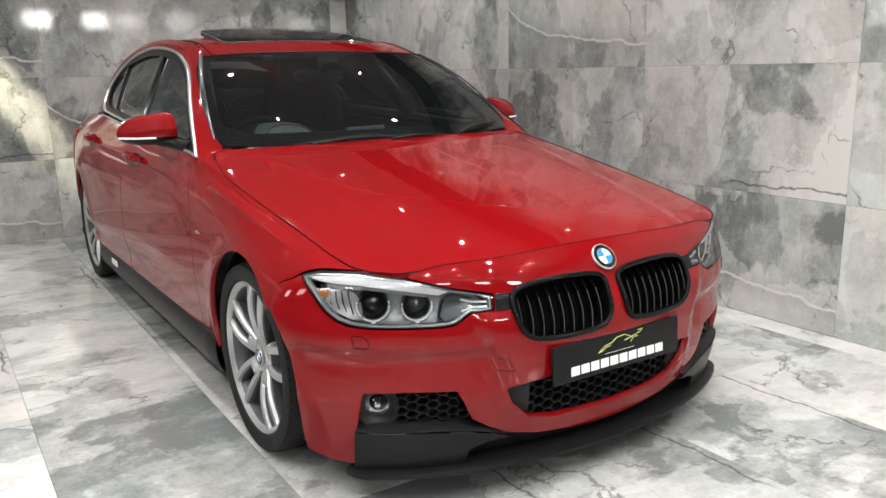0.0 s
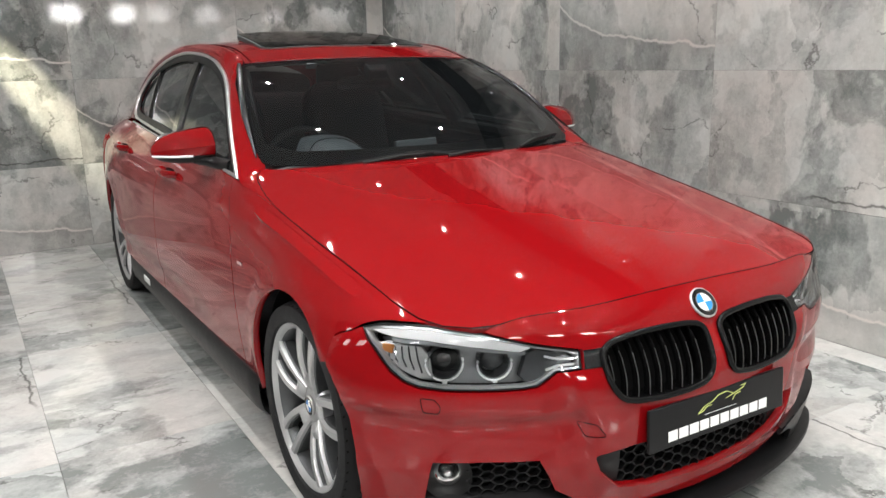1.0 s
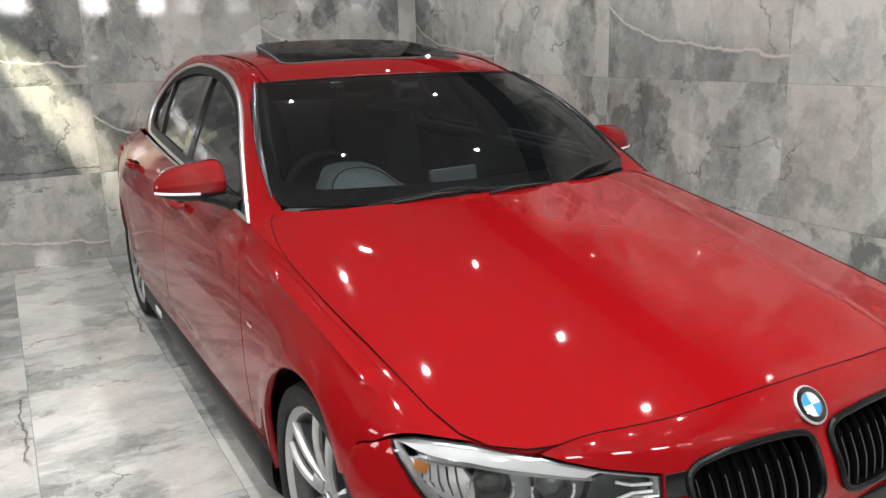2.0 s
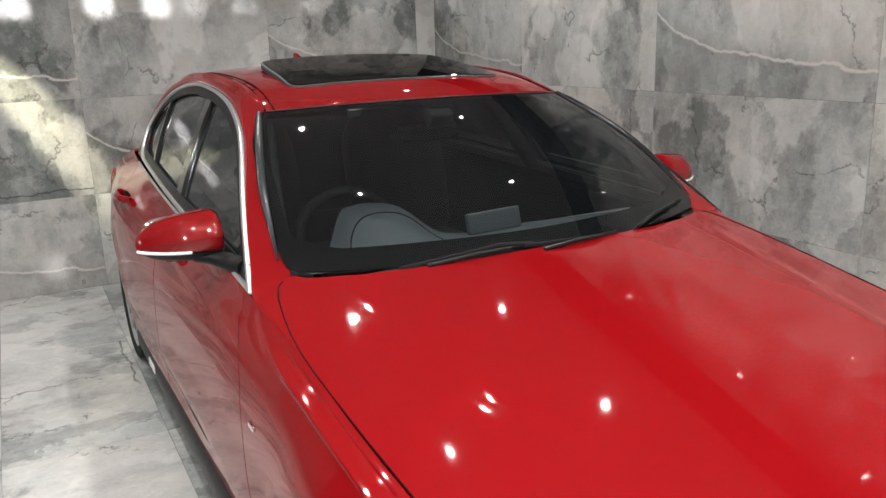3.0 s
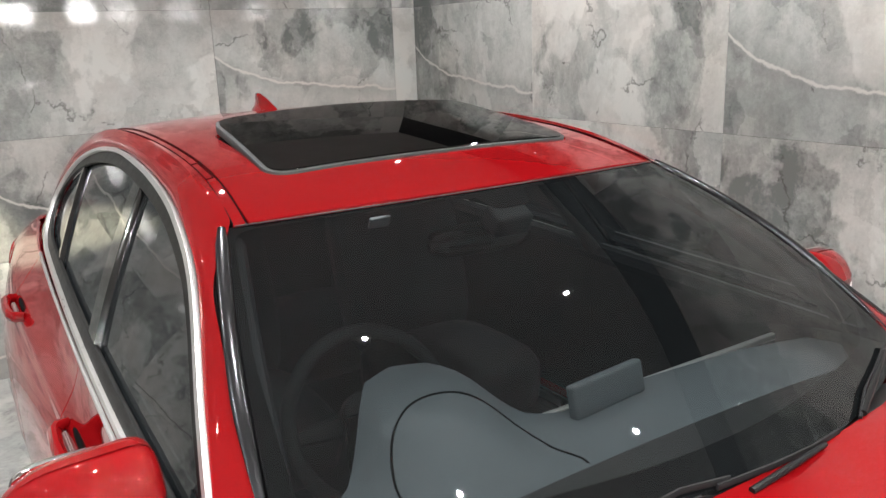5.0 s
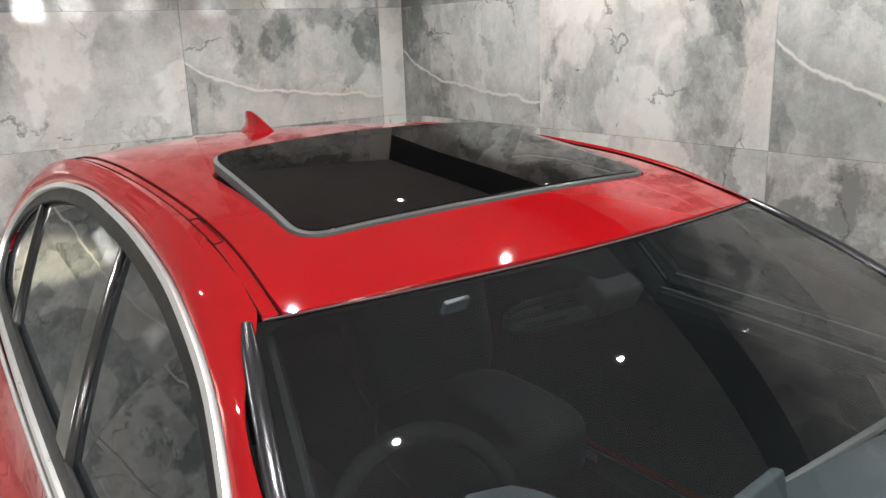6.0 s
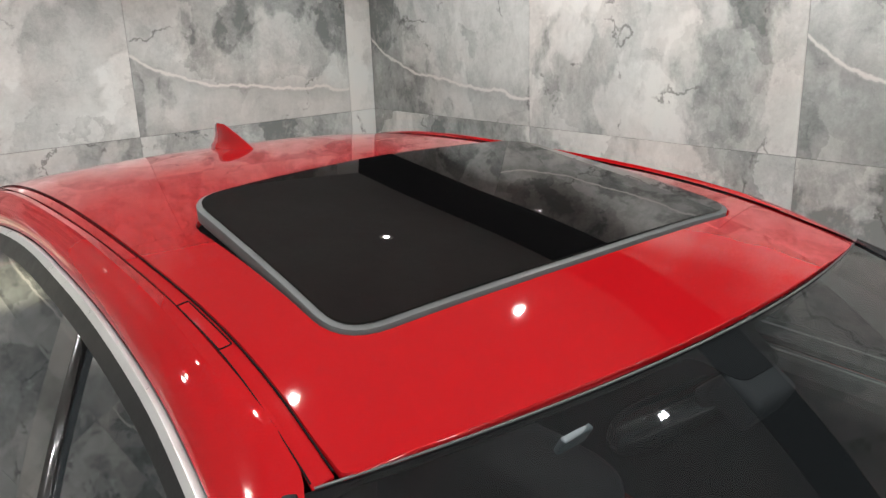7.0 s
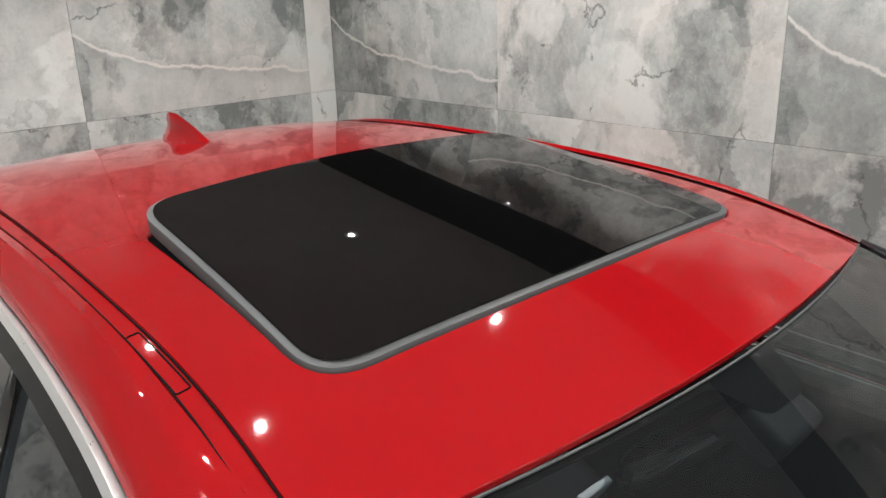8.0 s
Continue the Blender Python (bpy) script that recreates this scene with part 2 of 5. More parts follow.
def joined(*geos):
    pts, faces, k = [], [], 0
    for g in geos:
        pts.extend(g[0]), faces.extend(tuple(i + k for i in f) for f in g[1])
        k = len(pts)
    return pts, faces


def moved(geo, m):
    return [tuple(m @ Vector(p)) for p in geo[0]], geo[1]


def mirrored(geo):
    out = [(-p[0], p[1], p[2]) for p in geo[0]], [tuple(reversed(f)) for f in geo[1]]
    return (*out, [(-n[0], n[1], n[2]) for n in geo[2]]) if len(geo) > 2 else out


def box(x0, y0, z0, x1, y1, z1, r=0.0):
    """A block, with bevelled edges where r is given."""
    bm = bmesh.new()
    bmesh.ops.create_cube(bm, size=1, matrix=Matrix.Translation(((x0 + x1) / 2, (y0 + y1) / 2, (z0 + z1) / 2)) @ Matrix.Diagonal((x1 - x0, y1 - y0, z1 - z0, 1)))
    if r:
        bmesh.ops.bevel(bm, geom=bm.edges[:], offset=r, segments=3, profile=0.6, affect="EDGES")
    bm.verts.index_update()
    geo = [tuple(v.co) for v in bm.verts], [tuple(v.index for v in f.verts) for f in bm.faces]
    bm.free()
    return geo


def lathe(profile, n=48, axis="x", closed=False):
    """Turns (radius, along) pairs about an axis."""
    pts, faces, k = [], [], len(profile)
    for i in range(n):
        c, s = math.cos(2 * math.pi * i / n), math.sin(2 * math.pi * i / n)
        for r, a in profile:
            pts.append((a, r * c, r * s) if axis == "x" else (r * c, a, r * s) if axis == "y" else (r * c, r * s, a))
    for i in range(n):
        for j in range(k if closed else k - 1):
            a, b = i * k + j, i * k + (j + 1) % k
            c, d = ((i + 1) % n) * k + (j + 1) % k, ((i + 1) % n) * k + j
            faces.append((a, b, c, d) if axis != "y" else (d, c, b, a))
    return pts, faces


def tube(path, r, n=10, closed=False, flat=1.0, up=(0, 0, 1)):
    """A round or flattened bar along a path; r may be a list."""
    path = [Vector(p) for p in path]
    k, pts, faces = len(path), [], []
    for i, p in enumerate(path):
        a, b = (path[i - 1], path[(i + 1) % k]) if closed else (path[max(i - 1, 0)], path[min(i + 1, k - 1)])
        d = (b - a).normalized()
        s = d.cross(Vector(up))
        s = s.normalized() if s.length > 1e-6 else d.orthogonal().normalized()
        t, rr = s.cross(d), r[i] if isinstance(r, (list, tuple)) else r
        for j in range(n):
            w = 2 * math.pi * j / n
            pts.append(p + s * (rr * math.cos(w)) + t * (rr * flat * math.sin(w)))
    for i in range(k if closed else k - 1):
        for j in range(n):
            a, b = i * n + j, i * n + (j + 1) % n
            c, d = ((i + 1) % k) * n + (j + 1) % n, ((i + 1) % k) * n + j
            faces.append((a, d, c, b))
    if not closed:
        faces.append(tuple(range(n))), faces.append(tuple(reversed(range((k - 1) * n, k * n))))
    return [tuple(p) for p in pts], faces


def grid(fn, us, vs):
    """A sheet over a rectangle of parameters."""
    pts = [tuple(float(c) for c in fn(u, v)) for u in us for v in vs]
    m = len(vs)
    return pts, [(i * m + j, (i + 1) * m + j, (i + 1) * m + j + 1, i * m + j + 1) for i in range(len(us) - 1) for j in range(m - 1)]


def blob(cx, cy, cz, rx, ry, rz, e=0.7, n=20, m=14):
    """A squarish ellipsoid."""
    def p(a, t):
        f = lambda v: math.copysign(abs(v) ** e, v)
        return cx + rx * f(math.cos(t)) * f(math.cos(a)), cy + ry * f(math.cos(t)) * f(math.sin(a)), cz + rz * f(math.sin(t))
    return grid(p, np.linspace(-math.pi, math.pi, n + 1), np.linspace(-math.pi / 2, math.pi / 2, m + 1))


def resampled(loop, step):
    out = []
    for a, b in zip(loop, loop[1:] + loop[:1]):
        k = max(1, round(math.hypot(b[0] - a[0], b[1] - a[1]) / step))
        out += [(a[0] + (b[0] - a[0]) * i / k, a[1] + (b[1] - a[1]) * i / k) for i in range(k)]
    return out


def smoothed(loop, n=6):
    """A closed Catmull-Rom curve through the loop's corners."""
    out, k = [], len(loop)
    for i in range(k):
        p0, p1, p2, p3 = (np.array(loop[(i + j) % k], float) for j in (-1, 0, 1, 2))
        for t in np.arange(n) / n:
            out.append(tuple(0.5 * (2 * p1 + (p2 - p0) * t + (2 * p0 - 5 * p1 + 4 * p2 - p3) * t * t + (3 * p1 - p0 - 3 * p2 + p3) * t**3)))
    return out


def rounded(loop, r, n=5):
    """The loop with its corners cut round."""
    out, k = [], len(loop)
    for i in range(k):
        a, b, c = (Vector(loop[(i + j) % k]) for j in (-1, 0, 1))
        p, q = b + (a - b).normalized() * min(r, (a - b).length * 0.45), b + (c - b).normalized() * min(r, (c - b).length * 0.45)
        out += [tuple(p * (1 - t)**2 + b * (2 * t * (1 - t)) + q * t * t) for t in np.linspace(0, 1, n)]
    return out


def inset(loop, d):
    """The loop moved inwards by d."""
    k = len(loop)
    area = sum(a[0] * b[1] - b[0] * a[1] for a, b in zip(loop, loop[1:] + loop[:1]))
    s, out = math.copysign(1, area), []
    for i in range(k):
        a, b, c = (np.array(loop[(i + j) % k], float) for j in (-1, 0, 1))
        t = (b - a) / (np.linalg.norm(b - a) + 1e-9) + (c - b) / (np.linalg.norm(c - b) + 1e-9)
        t /= np.linalg.norm(t) + 1e-9
        out.append((b[0] - t[1] * d * s, b[1] + t[0] * d * s))
    return out


def inside(p, loop):
    loop, hit = np.asarray(loop), np.zeros(len(p), bool)
    j = len(loop) - 1
    for i in range(len(loop)):
        (xi, yi), (xj, yj) = loop[i], loop[j]
        c = ((yi > p[:, 1]) != (yj > p[:, 1])) & (p[:, 0] < (xj - xi) * (p[:, 1] - yi) / (yj - yi + 1e-15) + xi)
        hit ^= c
        j = i
    return hit


MIDDLE = np.array((0.0, 1.35, 0.55))


def panel(outline, fn, holes=(), step=0.025, depth=0.014, edge=0.5, toward=None):
    """A pressed sheet on the surface fn(p, q), trimmed to the outline, with holes and turned-in edges. Exact normals."""
    loops = [resampled(list(l), step) for l in (outline, *holes)]
    pts, edges = [], []
    for l in loops:
        k = len(pts)
        pts += l
        edges += [(k + i, k + (i + 1) % len(l)) for i in range(len(l))]
    rim = np.array(pts)
    lo, hi = rim.min(0), rim.max(0)
    g = np.array([(a + (j % 2) * step / 2, b) for j, b in enumerate(np.arange(lo[1], hi[1], step * 0.87)) for a in np.arange(lo[0], hi[0], step)])
    keep = inside(g, loops[0])
    for h in loops[1:]:
        keep &= ~inside(g, h)
    g = g[keep]
    if len(g):
        near = np.array([np.min(np.hypot(*(rim - p).T)) for p in g])
        g = g[near > step * 0.5]
    pts = [Vector(p) for p in pts] + [Vector(p) for p in g]
    v, _, f, _, _, _ = delaunay_2d_cdt(pts, edges, [], 0, 1e-6)
    v = np.array([tuple(p) for p in v])
    cen = np.array([v[list(t)].mean(0) for t in f])
    ok = inside(cen, loops[0])
    for h in loops[1:]:
        ok &= ~inside(cen, h)
    f = [tuple(t) for t, k in zip(f, ok) if k]
    p, q, e = v[:, 0], v[:, 1], 1e-4
    at = lambda a, b: np.stack([np.broadcast_to(c, a.shape) for c in fn(a, b)], -1).astype(float)
    P = at(p, q)
    N = np.cross(at(p + e, q) - at(p - e, q), at(p, q + e) - at(p, q - e))
    N /= np.linalg.norm(N, axis=1, keepdims=True) + 1e-12
    ref = P - MIDDLE if toward is None else np.broadcast_to(toward, P.shape)
    if (N * ref).sum() < 0:
        N = -N
    t0 = np.array([np.dot(np.cross(P[b] - P[a], P[c] - P[a]), N[a]) for a, b, c in f])
    f = [t if s > 0 else t[::-1] for t, s in zip(f, t0)]
    count, direct = {}, {}
    for t in f:
        for a, b in zip(t, t[1:] + t[:1]):
            count[frozenset((a, b))] = count.get(frozenset((a, b)), 0) + 1
            direct[frozenset((a, b))] = (a, b)
    rims = [direct[k] for k, c in count.items() if c == 1]
    out = {}
    for a, b in rims:
        o = np.cross(P[b] - P[a], N[a])
        o /= np.linalg.norm(o) + 1e-12
        for i in (a, b):
            out[i] = out.get(i, 0) + o
    base, pts3, nrm, faces = len(P), list(P), list(N), list(f)
    top, bot = {}, {}
    for i, o in out.items():
        o = o / (np.linalg.norm(o) + 1e-12)
        top[i], bot[i] = base, base + 1
        base += 2
        n1 = N[i] * (1 - edge) + o * edge
        pts3 += [P[i], P[i] - N[i] * depth]
        nrm += [n1 / np.linalg.norm(n1), o]
    faces += [(top[b], top[a], bot[a], bot[b]) for a, b in rims]
    return pts3, faces, nrm


def offset_of(fn, d, side=1):
    """The surface fn moved along its normal by d."""
    def g(p, q):
        p, q, e = np.asarray(p, float), np.asarray(q, float), 1e-4
        st = lambda a, b: np.stack([np.broadcast_to(c, np.broadcast(a, b).shape) for c in fn(a, b)], -1)
        P = st(p, q)
        N = np.cross(st(p + e, q) - st(p - e, q), st(p, q + e) - st(p, q - e))
        N /= np.linalg.norm(N, axis=-1, keepdims=True) + 1e-12
        P = P + N * d * side
        return P[..., 0], P[..., 1], P[..., 2]
    return g


def thing(name, label, category, group=""):
    return tagged(new(name), label, category, group)


# ---- the room ----
XW, YW, XL, YF = 1.66, 4.24, -5.2, -5.6     # tiled flank wall, tiled back wall, far wall, wall behind the walk


def slab(name, x0, y0, z0, x1, y1, z1, mat, label):
    return tagged(part(name, box(x0, y0, z0, x1, y1, z1), mat, None, "", False), label, name.split("_")[0], kind="structure")


floor = slab("floor", XL - 0.2, YF - 0.2, -0.15, XW + 0.2, YW + 0.2, -0.005, GROUT, "polished pale grey marble-look floor tiles")
wall_back = slab("wall_back", XL - 0.2, YW + 0.012, 0, XW + 0.2, YW + 0.2, CEIL + 0.1, GROUT, "wall clad in large polished grey marble tiles")
wall_flank = slab("wall_flank", XW + 0.012, YF, 0, XW + 0.2, YW + 0.012, CEIL + 0.1, GROUT, "wall clad in large polished grey marble tiles")
wall_front = slab("wall_front", XL - 0.2, YF - 0.2, 0, XW + 0.2, YF, CEIL + 0.1, PLASTER, "plain dark grey plastered wall")
wall_far = slab("wall_far", XL - 0.2, YF, 0, XL, YW + 0.012, CEIL + 0.1, PLASTER, "plain dark grey plastered wall")
ceiling = slab("ceiling", XL - 0.2, YF - 0.2, CEIL, XW + 0.2, YW + 0.2, CEIL + 0.2, SOFFIT, "pale grey painted ceiling with recessed lamps")
# near-black strip in place of the unlit top of the flank wall
slab("wall_band_flank", XW - 0.002, YF, 2.404, XW + 0.012, YW, CEIL, BAND, "black band above the wall tiles, standing for the unlit wall top")


def lit_window(x, y, w, h, z, turn, glow, bars):
    """A shop window with a bright pane, set in the wall."""
    ob = tagged(new("window"), "bright shop window with a dark frame", "window", "shop windows", "structure")
    ob.matrix_basis = pose(x, y, z, 0, 0, turn)
    part("pane", box(-w / 2, 0.012, -h / 2, w / 2, 0.02, h / 2), glow, ob)
    for a in (box(-w / 2 - 0.05, 0.002, -h / 2 - 0.05, w / 2 + 0.05, 0.05, -h / 2), box(-w / 2 - 0.05, 0.002, h / 2, w / 2 + 0.05, 0.05, h / 2 + 0.05),
              box(-w / 2 - 0.05, 0.003, -h / 2, -w / 2, 0.049, h / 2), box(w / 2, 0.003, -h / 2, w / 2 + 0.05, 0.049, h / 2)):
        part("window_frame", a, BLACK, ob)
    for i in range(bars):
        c = -w / 2 + w * (i + 1) / (bars + 1)
        part("mullion", box(c - 0.03, 0.004, -h / 2, c + 0.03, 0.048, h / 2), BLACK, ob)
    return ob


for y in (-3.4, -1.2, 1.0, 3.0):
    lit_window(XL, y, 0.8, 0.45, 1.85, -90, DAYLIGHT, 0)
for x, w in ((-3.9, 0.8), (-2.3, 0.8), (-0.9, 0.45), (0.4, 0.45), (1.35, 0.4)):
    lit_window(x, YF, w, 0.28, 2.22, 0, BRIGHT_DAY, 0)

# a spotlight whose narrow warm beam grazes the back wall
wall_spot = thing("spotlight", "small warm adjustable ceiling spotlight, switched on", "spotlight")
wall_spot.matrix_basis = pose(-2.05, 3.86, CEIL - 0.002)
aim = look((-2.05, 3.86, CEIL - 0.085), (-1.06, 4.235, 1.08))
part("mount", lathe([(0.0005, 0.0), (0.03, 0.0), (0.03, -0.012), (0.008, -0.014), (0.007, -0.06)], 20, "z"), WHITE, wall_spot)
part("barrel", moved(lathe([(0.0005, 0.05), (0.026, 0.05), (0.030, 0.04), (0.030, -0.03), (0.026, -0.03), (0.024, 0.0)], 20, "z"), pose(2.05, -3.86, 0.002 - CEIL) @ aim), WHITE, wall_spot)
beam = bpy.data.lights.new("spotlight_beam", "SPOT")
beam.energy, beam.color, beam.shadow_soft_size, beam.spot_size, beam.spot_blend = 1100.0, (1.0, 0.93, 0.68), 0.012, radians(11), 1.0
new("spotlight_beam", beam).matrix_basis = aim @ Matrix.Translation((0, 0, -0.035))

# downlights: a ring, a glowing lens and its lamp
ring_geo = lathe([(0.013, 0.0), (0.034, 0.0), (0.036, -0.004), (0.032, -0.008), (0.017, -0.006), (0.0125, 0.004)], 24, "z", True)
lens_geo = lathe([(0.0005, -0.003), (0.008, -0.0035), (0.0125, -0.002)], 16, "z")
first = None
# regular grid, plus nine in-between downlights added to brighten the car's front
spots = [(x, y) for x in LAMP_X for y in LAMP_Y] + [((a + b) / 2, (c + d) / 2) for a, b in zip(LAMP_X, LAMP_X[1:]) for c, d in zip(LAMP_Y[1:4], LAMP_Y[2:5])]
for x, y in spots:
    if first is None:
        first = thing("downlight", "small round recessed ceiling downlight, switched on", "downlight", "ceiling downlights")
        first.matrix_basis = pose(x, y, CEIL - 0.001)
        part("trim_ring", ring_geo, WHITE, first)
        part("lens", lens_geo, LED, first)
    else:
        copy_thing(first, pose(x, y, CEIL - 0.001))
    lamp = bpy.data.lights.new("downlight_beam", "SPOT")
    lamp.energy, lamp.color, lamp.shadow_soft_size, lamp.spot_size, lamp.spot_blend = SPOT_W, (1.0, 0.985, 0.965), 0.012, radians(114), 0.5
    new("downlight_beam", lamp).matrix_basis = pose(x, y, CEIL - 0.03)


# ---- surfaces of the car ----
def spl(xs, ys):
    """A natural cubic spline through the knots, straight beyond them."""
    xs, ys = np.asarray(xs, float), np.asarray(ys, float)
    n, h = len(xs), np.diff(xs)
    A, r = np.eye(n), np.zeros(n)
    for i in range(1, n - 1):
        A[i, i - 1:i + 2] = h[i - 1], 2 * (h[i - 1] + h[i]), h[i]
        r[i] = 6 * ((ys[i + 1] - ys[i]) / h[i] - (ys[i] - ys[i - 1]) / h[i - 1])
    m = np.linalg.solve(A, r)

    def f(x):
        x = np.asarray(x, float)
        c = np.clip(x, xs[0], xs[-1])
        i = np.clip(np.searchsorted(xs, c) - 1, 0, n - 2)
        a, b, w = xs[i + 1] - c, c - xs[i], h[i]
        y = (m[i] * a**3 + m[i + 1] * b**3) / (6 * w) + (ys[i] / w - m[i] * w / 6) * a + (ys[i + 1] / w - m[i + 1] * w / 6) * b
        s0 = (ys[1] - ys[0]) / h[0] - h[0] * m[1] / 6
        s1 = (ys[-1] - ys[-2]) / h[-1] + h[-1] * m[-2] / 6
        return y + np.minimum(x - xs[0], 0) * s0 + np.maximum(x - xs[-1], 0) * s1
    return f


# hood: height over plan
hood_z = spl([-0.68, -0.55, -0.35, -0.1, 0.2, 0.45, 0.7], [0.680, 0.722, 0.772, 0.823, 0.878, 0.923, 0.968])


def hood(x, y):
    q = np.abs(x) / 0.72
    cr = 0.44 + 0.17 * (y + 0.65) / 1.2
    step = 1 / (1 + np.exp((np.abs(x) - cr) / 0.012))
    return hood_z(y) - 0.020 * q**2 - 0.022 * q**4 + 0.009 * (step - 0.5) * np.clip((0.62 - y) / 0.5, 0, 1)


# nose: rings of ellipses about (0, -0.30)
nose_a = spl([0.10, 0.25, 0.45, 0.56, 0.64, 0.70, 0.75], [0.84, 0.875, 0.895, 0.885, 0.850, 0.80, 0.74])
nose_b = spl([0.10, 0.25, 0.45, 0.52, 0.60, 0.66, 0.70, 0.75], [0.415, 0.455, 0.468, 0.462, 0.434, 0.402, 0.362, 0.29])


nose_n = spl([0.10, 0.55, 0.60, 0.66, 0.70, 0.75], [2.0, 2.0, 2.06, 2.32, 2.45, 2.45])
nose_ridge = spl([0.15, 0.35, 0.45, 0.55, 0.62, 0.70], [0.43, 0.44, 0.475, 0.535, 0.56, 0.60])


def nose(p, z):
    """p: the angle in plan. A proud middle with a ridge on each side, and an undercut below a crease on the corners."""
    p, z = np.broadcast_arrays(np.asarray(p, float), np.asarray(z, float))
    s, c, q = np.sin(p), np.cos(p), np.abs(p)
    n = nose_n(z)
    r = (np.abs(s)**n + np.abs(c)**n)**(-1 / n)
    mid = 1 / (1 + np.exp(np.clip((q - nose_ridge(z)) / 0.013, -40, 40)))
    rise = 0.014 * mid * np.clip((0.60 - z) / 0.07, 0, 1) * np.clip((z - 0.20) / 0.08, 0, 1)
    fold = 0.452 + 0.03 * np.clip(q - 0.5, 0, 1)
    under = 0.013 * (1 - mid) / (1 + np.exp(np.clip((z - fold) / 0.005, -40, 40))) * np.clip((z - 0.33) / 0.10, 0, 1) * np.clip((1.50 - q) / 0.3, 0, 1)
    r = r * (1 + (rise - under) / 0.65)
    return nose_a(z) * r * s, -0.30 - nose_b(z) * r * c, z + 0 * p


# side glass and pillars: half width over (y, z)
def glass_x(y, z):
    d = z - 0.93
    return 0.785 - 0.022 * (y - 1.5)**2 - 0.42 * d - 0.33 * np.maximum(d, 0)**2


# roof: height over plan
roof_z = spl([1.10, 1.24, 1.4, 1.7, 2.0, 2.4, 2.7, 3.0], [1.280, 1.322, 1.360, 1.392, 1.402, 1.396, 1.362, 1.285])


def roof(x, y):
    q = np.abs(x) / 0.55
    return roof_z(y) - 0.020 * q**2 - 0.014 * q**4


# flank: a section from the hood's edge or the waist (u = 0) down to the sill (u = 1), station by station along y
SEC_U = [0, 0.12, 0.30, 0.55, 0.80, 1]
SEC_Y = [-0.30, 0.0, 0.35, 0.62, 1.7, 2.7, 3.3, 3.7]
SEC_X = [[0.742, 0.764, 0.7725, 0.790, 0.789, 0.744, 0.68, 0.62],
         [0.785, 0.800, 0.806, 0.808, 0.812, 0.792, 0.74, 0.68],
         [0.848, 0.850, 0.846, 0.846, 0.862, 0.862, 0.80, 0.74],
         [0.880, 0.872, 0.868, 0.870, 0.884, 0.885, 0.825, 0.77],
         [0.880, 0.866, 0.860, 0.866, 0.880, 0.876, 0.815, 0.76],
         [0.855, 0.840, 0.838, 0.842, 0.850, 0.846, 0.79, 0.74]]
SEC_Z = [[0.730, 0.787, 0.848, 0.893, 0.950, 0.985, 0.965, 0.93],
         [0.708, 0.768, 0.820, 0.852, 0.890, 0.930, 0.925, 0.90],
         [0.640, 0.700, 0.745, 0.770, 0.800, 0.830, 0.830, 0.81],
         [0.510, 0.545, 0.570, 0.585, 0.600, 0.620, 0.620, 0.60],
         [0.360, 0.370, 0.375, 0.380, 0.380, 0.390, 0.39, 0.39],
         [0.200, 0.210, 0.210, 0.210, 0.210, 0.22, 0.24, 0.25]]
SEC_B = [spl(SEC_U, row) for row in np.eye(6)]
SEC_KX, SEC_KZ = [spl(SEC_Y, r) for r in SEC_X], [spl(SEC_Y, r) for r in SEC_Z]
ARCHES = ((0.0, 0.318, 0.345), (2.81, 0.326, 0.345))


def flank(y, u):
    y, u = np.broadcast_arrays(np.asarray(y, float), np.asarray(u, float))
    w = [b(u) for b in SEC_B]
    x, z = sum(k(y) * b for k, b in zip(SEC_KX, w)), sum(k(y) * b for k, b in zip(SEC_KZ, w))
    fade = np.clip((y - 0.75) / 0.6, 0, 1)
    crease = 0.765 + 0.035 * y
    x = x - 0.010 * fade * np.exp(-np.maximum(crease - z, 0) / 0.07) / (1 + np.exp((z - crease) / 0.004))
    x = x - 0.010 * fade * np.exp(-((z - 0.36) / 0.045)**2)
    ridge = np.clip((0.44 - y) / 0.14, 0, 1) * np.clip((y + 0.32) / 0.10, 0, 1)
    x = x + 0.012 * ridge * (np.exp(-np.abs(u - 0.135) / 0.04) - 0.6 * np.exp(-((u - 0.075) / 0.025)**2))
    for cy, cz, r in ARCHES:
        d = np.hypot(y - cy, z - cz) - r
        x = x + 0.008 * np.exp(-(np.maximum(d, 0) / 0.055)**2) * (z < 0.75)
    return x, z


def flank_u(y, z):
    """The section's parameter at which the flank is z high."""
    grid = np.linspace(0, 1, 160)
    return np.array([np.interp(-b, -flank(a, grid)[1], grid) for a, b in zip(np.atleast_1d(y), np.atleast_1d(z))])


def flank_x(y, z):
    return flank(y, flank_u(y, z))[0]



def hood_s(x, y):
    return x, y, hood(x, y)


def nose_s(p, z):
    return nose(p, z)


def flank_s(y, u):
    x, z = flank(y, u)
    return -x, y, z


def glass_s(y, z):
    return -glass_x(y, z), y, z


def roof_s(x, y):
    return x, y, roof(x, y)


def screen_s(u, v):
    """Windscreen: u across, -1 to 1; v from the foot, 0, to the roof, 1."""
    half = 0.70 + (0.553 - 0.70) * v + 0.012 * np.sin(np.pi * v)
    y0, y1 = 0.49 + 0.165 * u**2, 1.165 + 0.078 * u**2
    z0, z1 = 0.925 + 0.010 * u**2, 1.300 - 0.015 * u**2
    b = 0.030 * np.sin(np.pi * v)
    return half * u, y0 + (y1 - y0) * v - 0.45 * b, z0 + (z1 - z0) * v + 0.9 * b


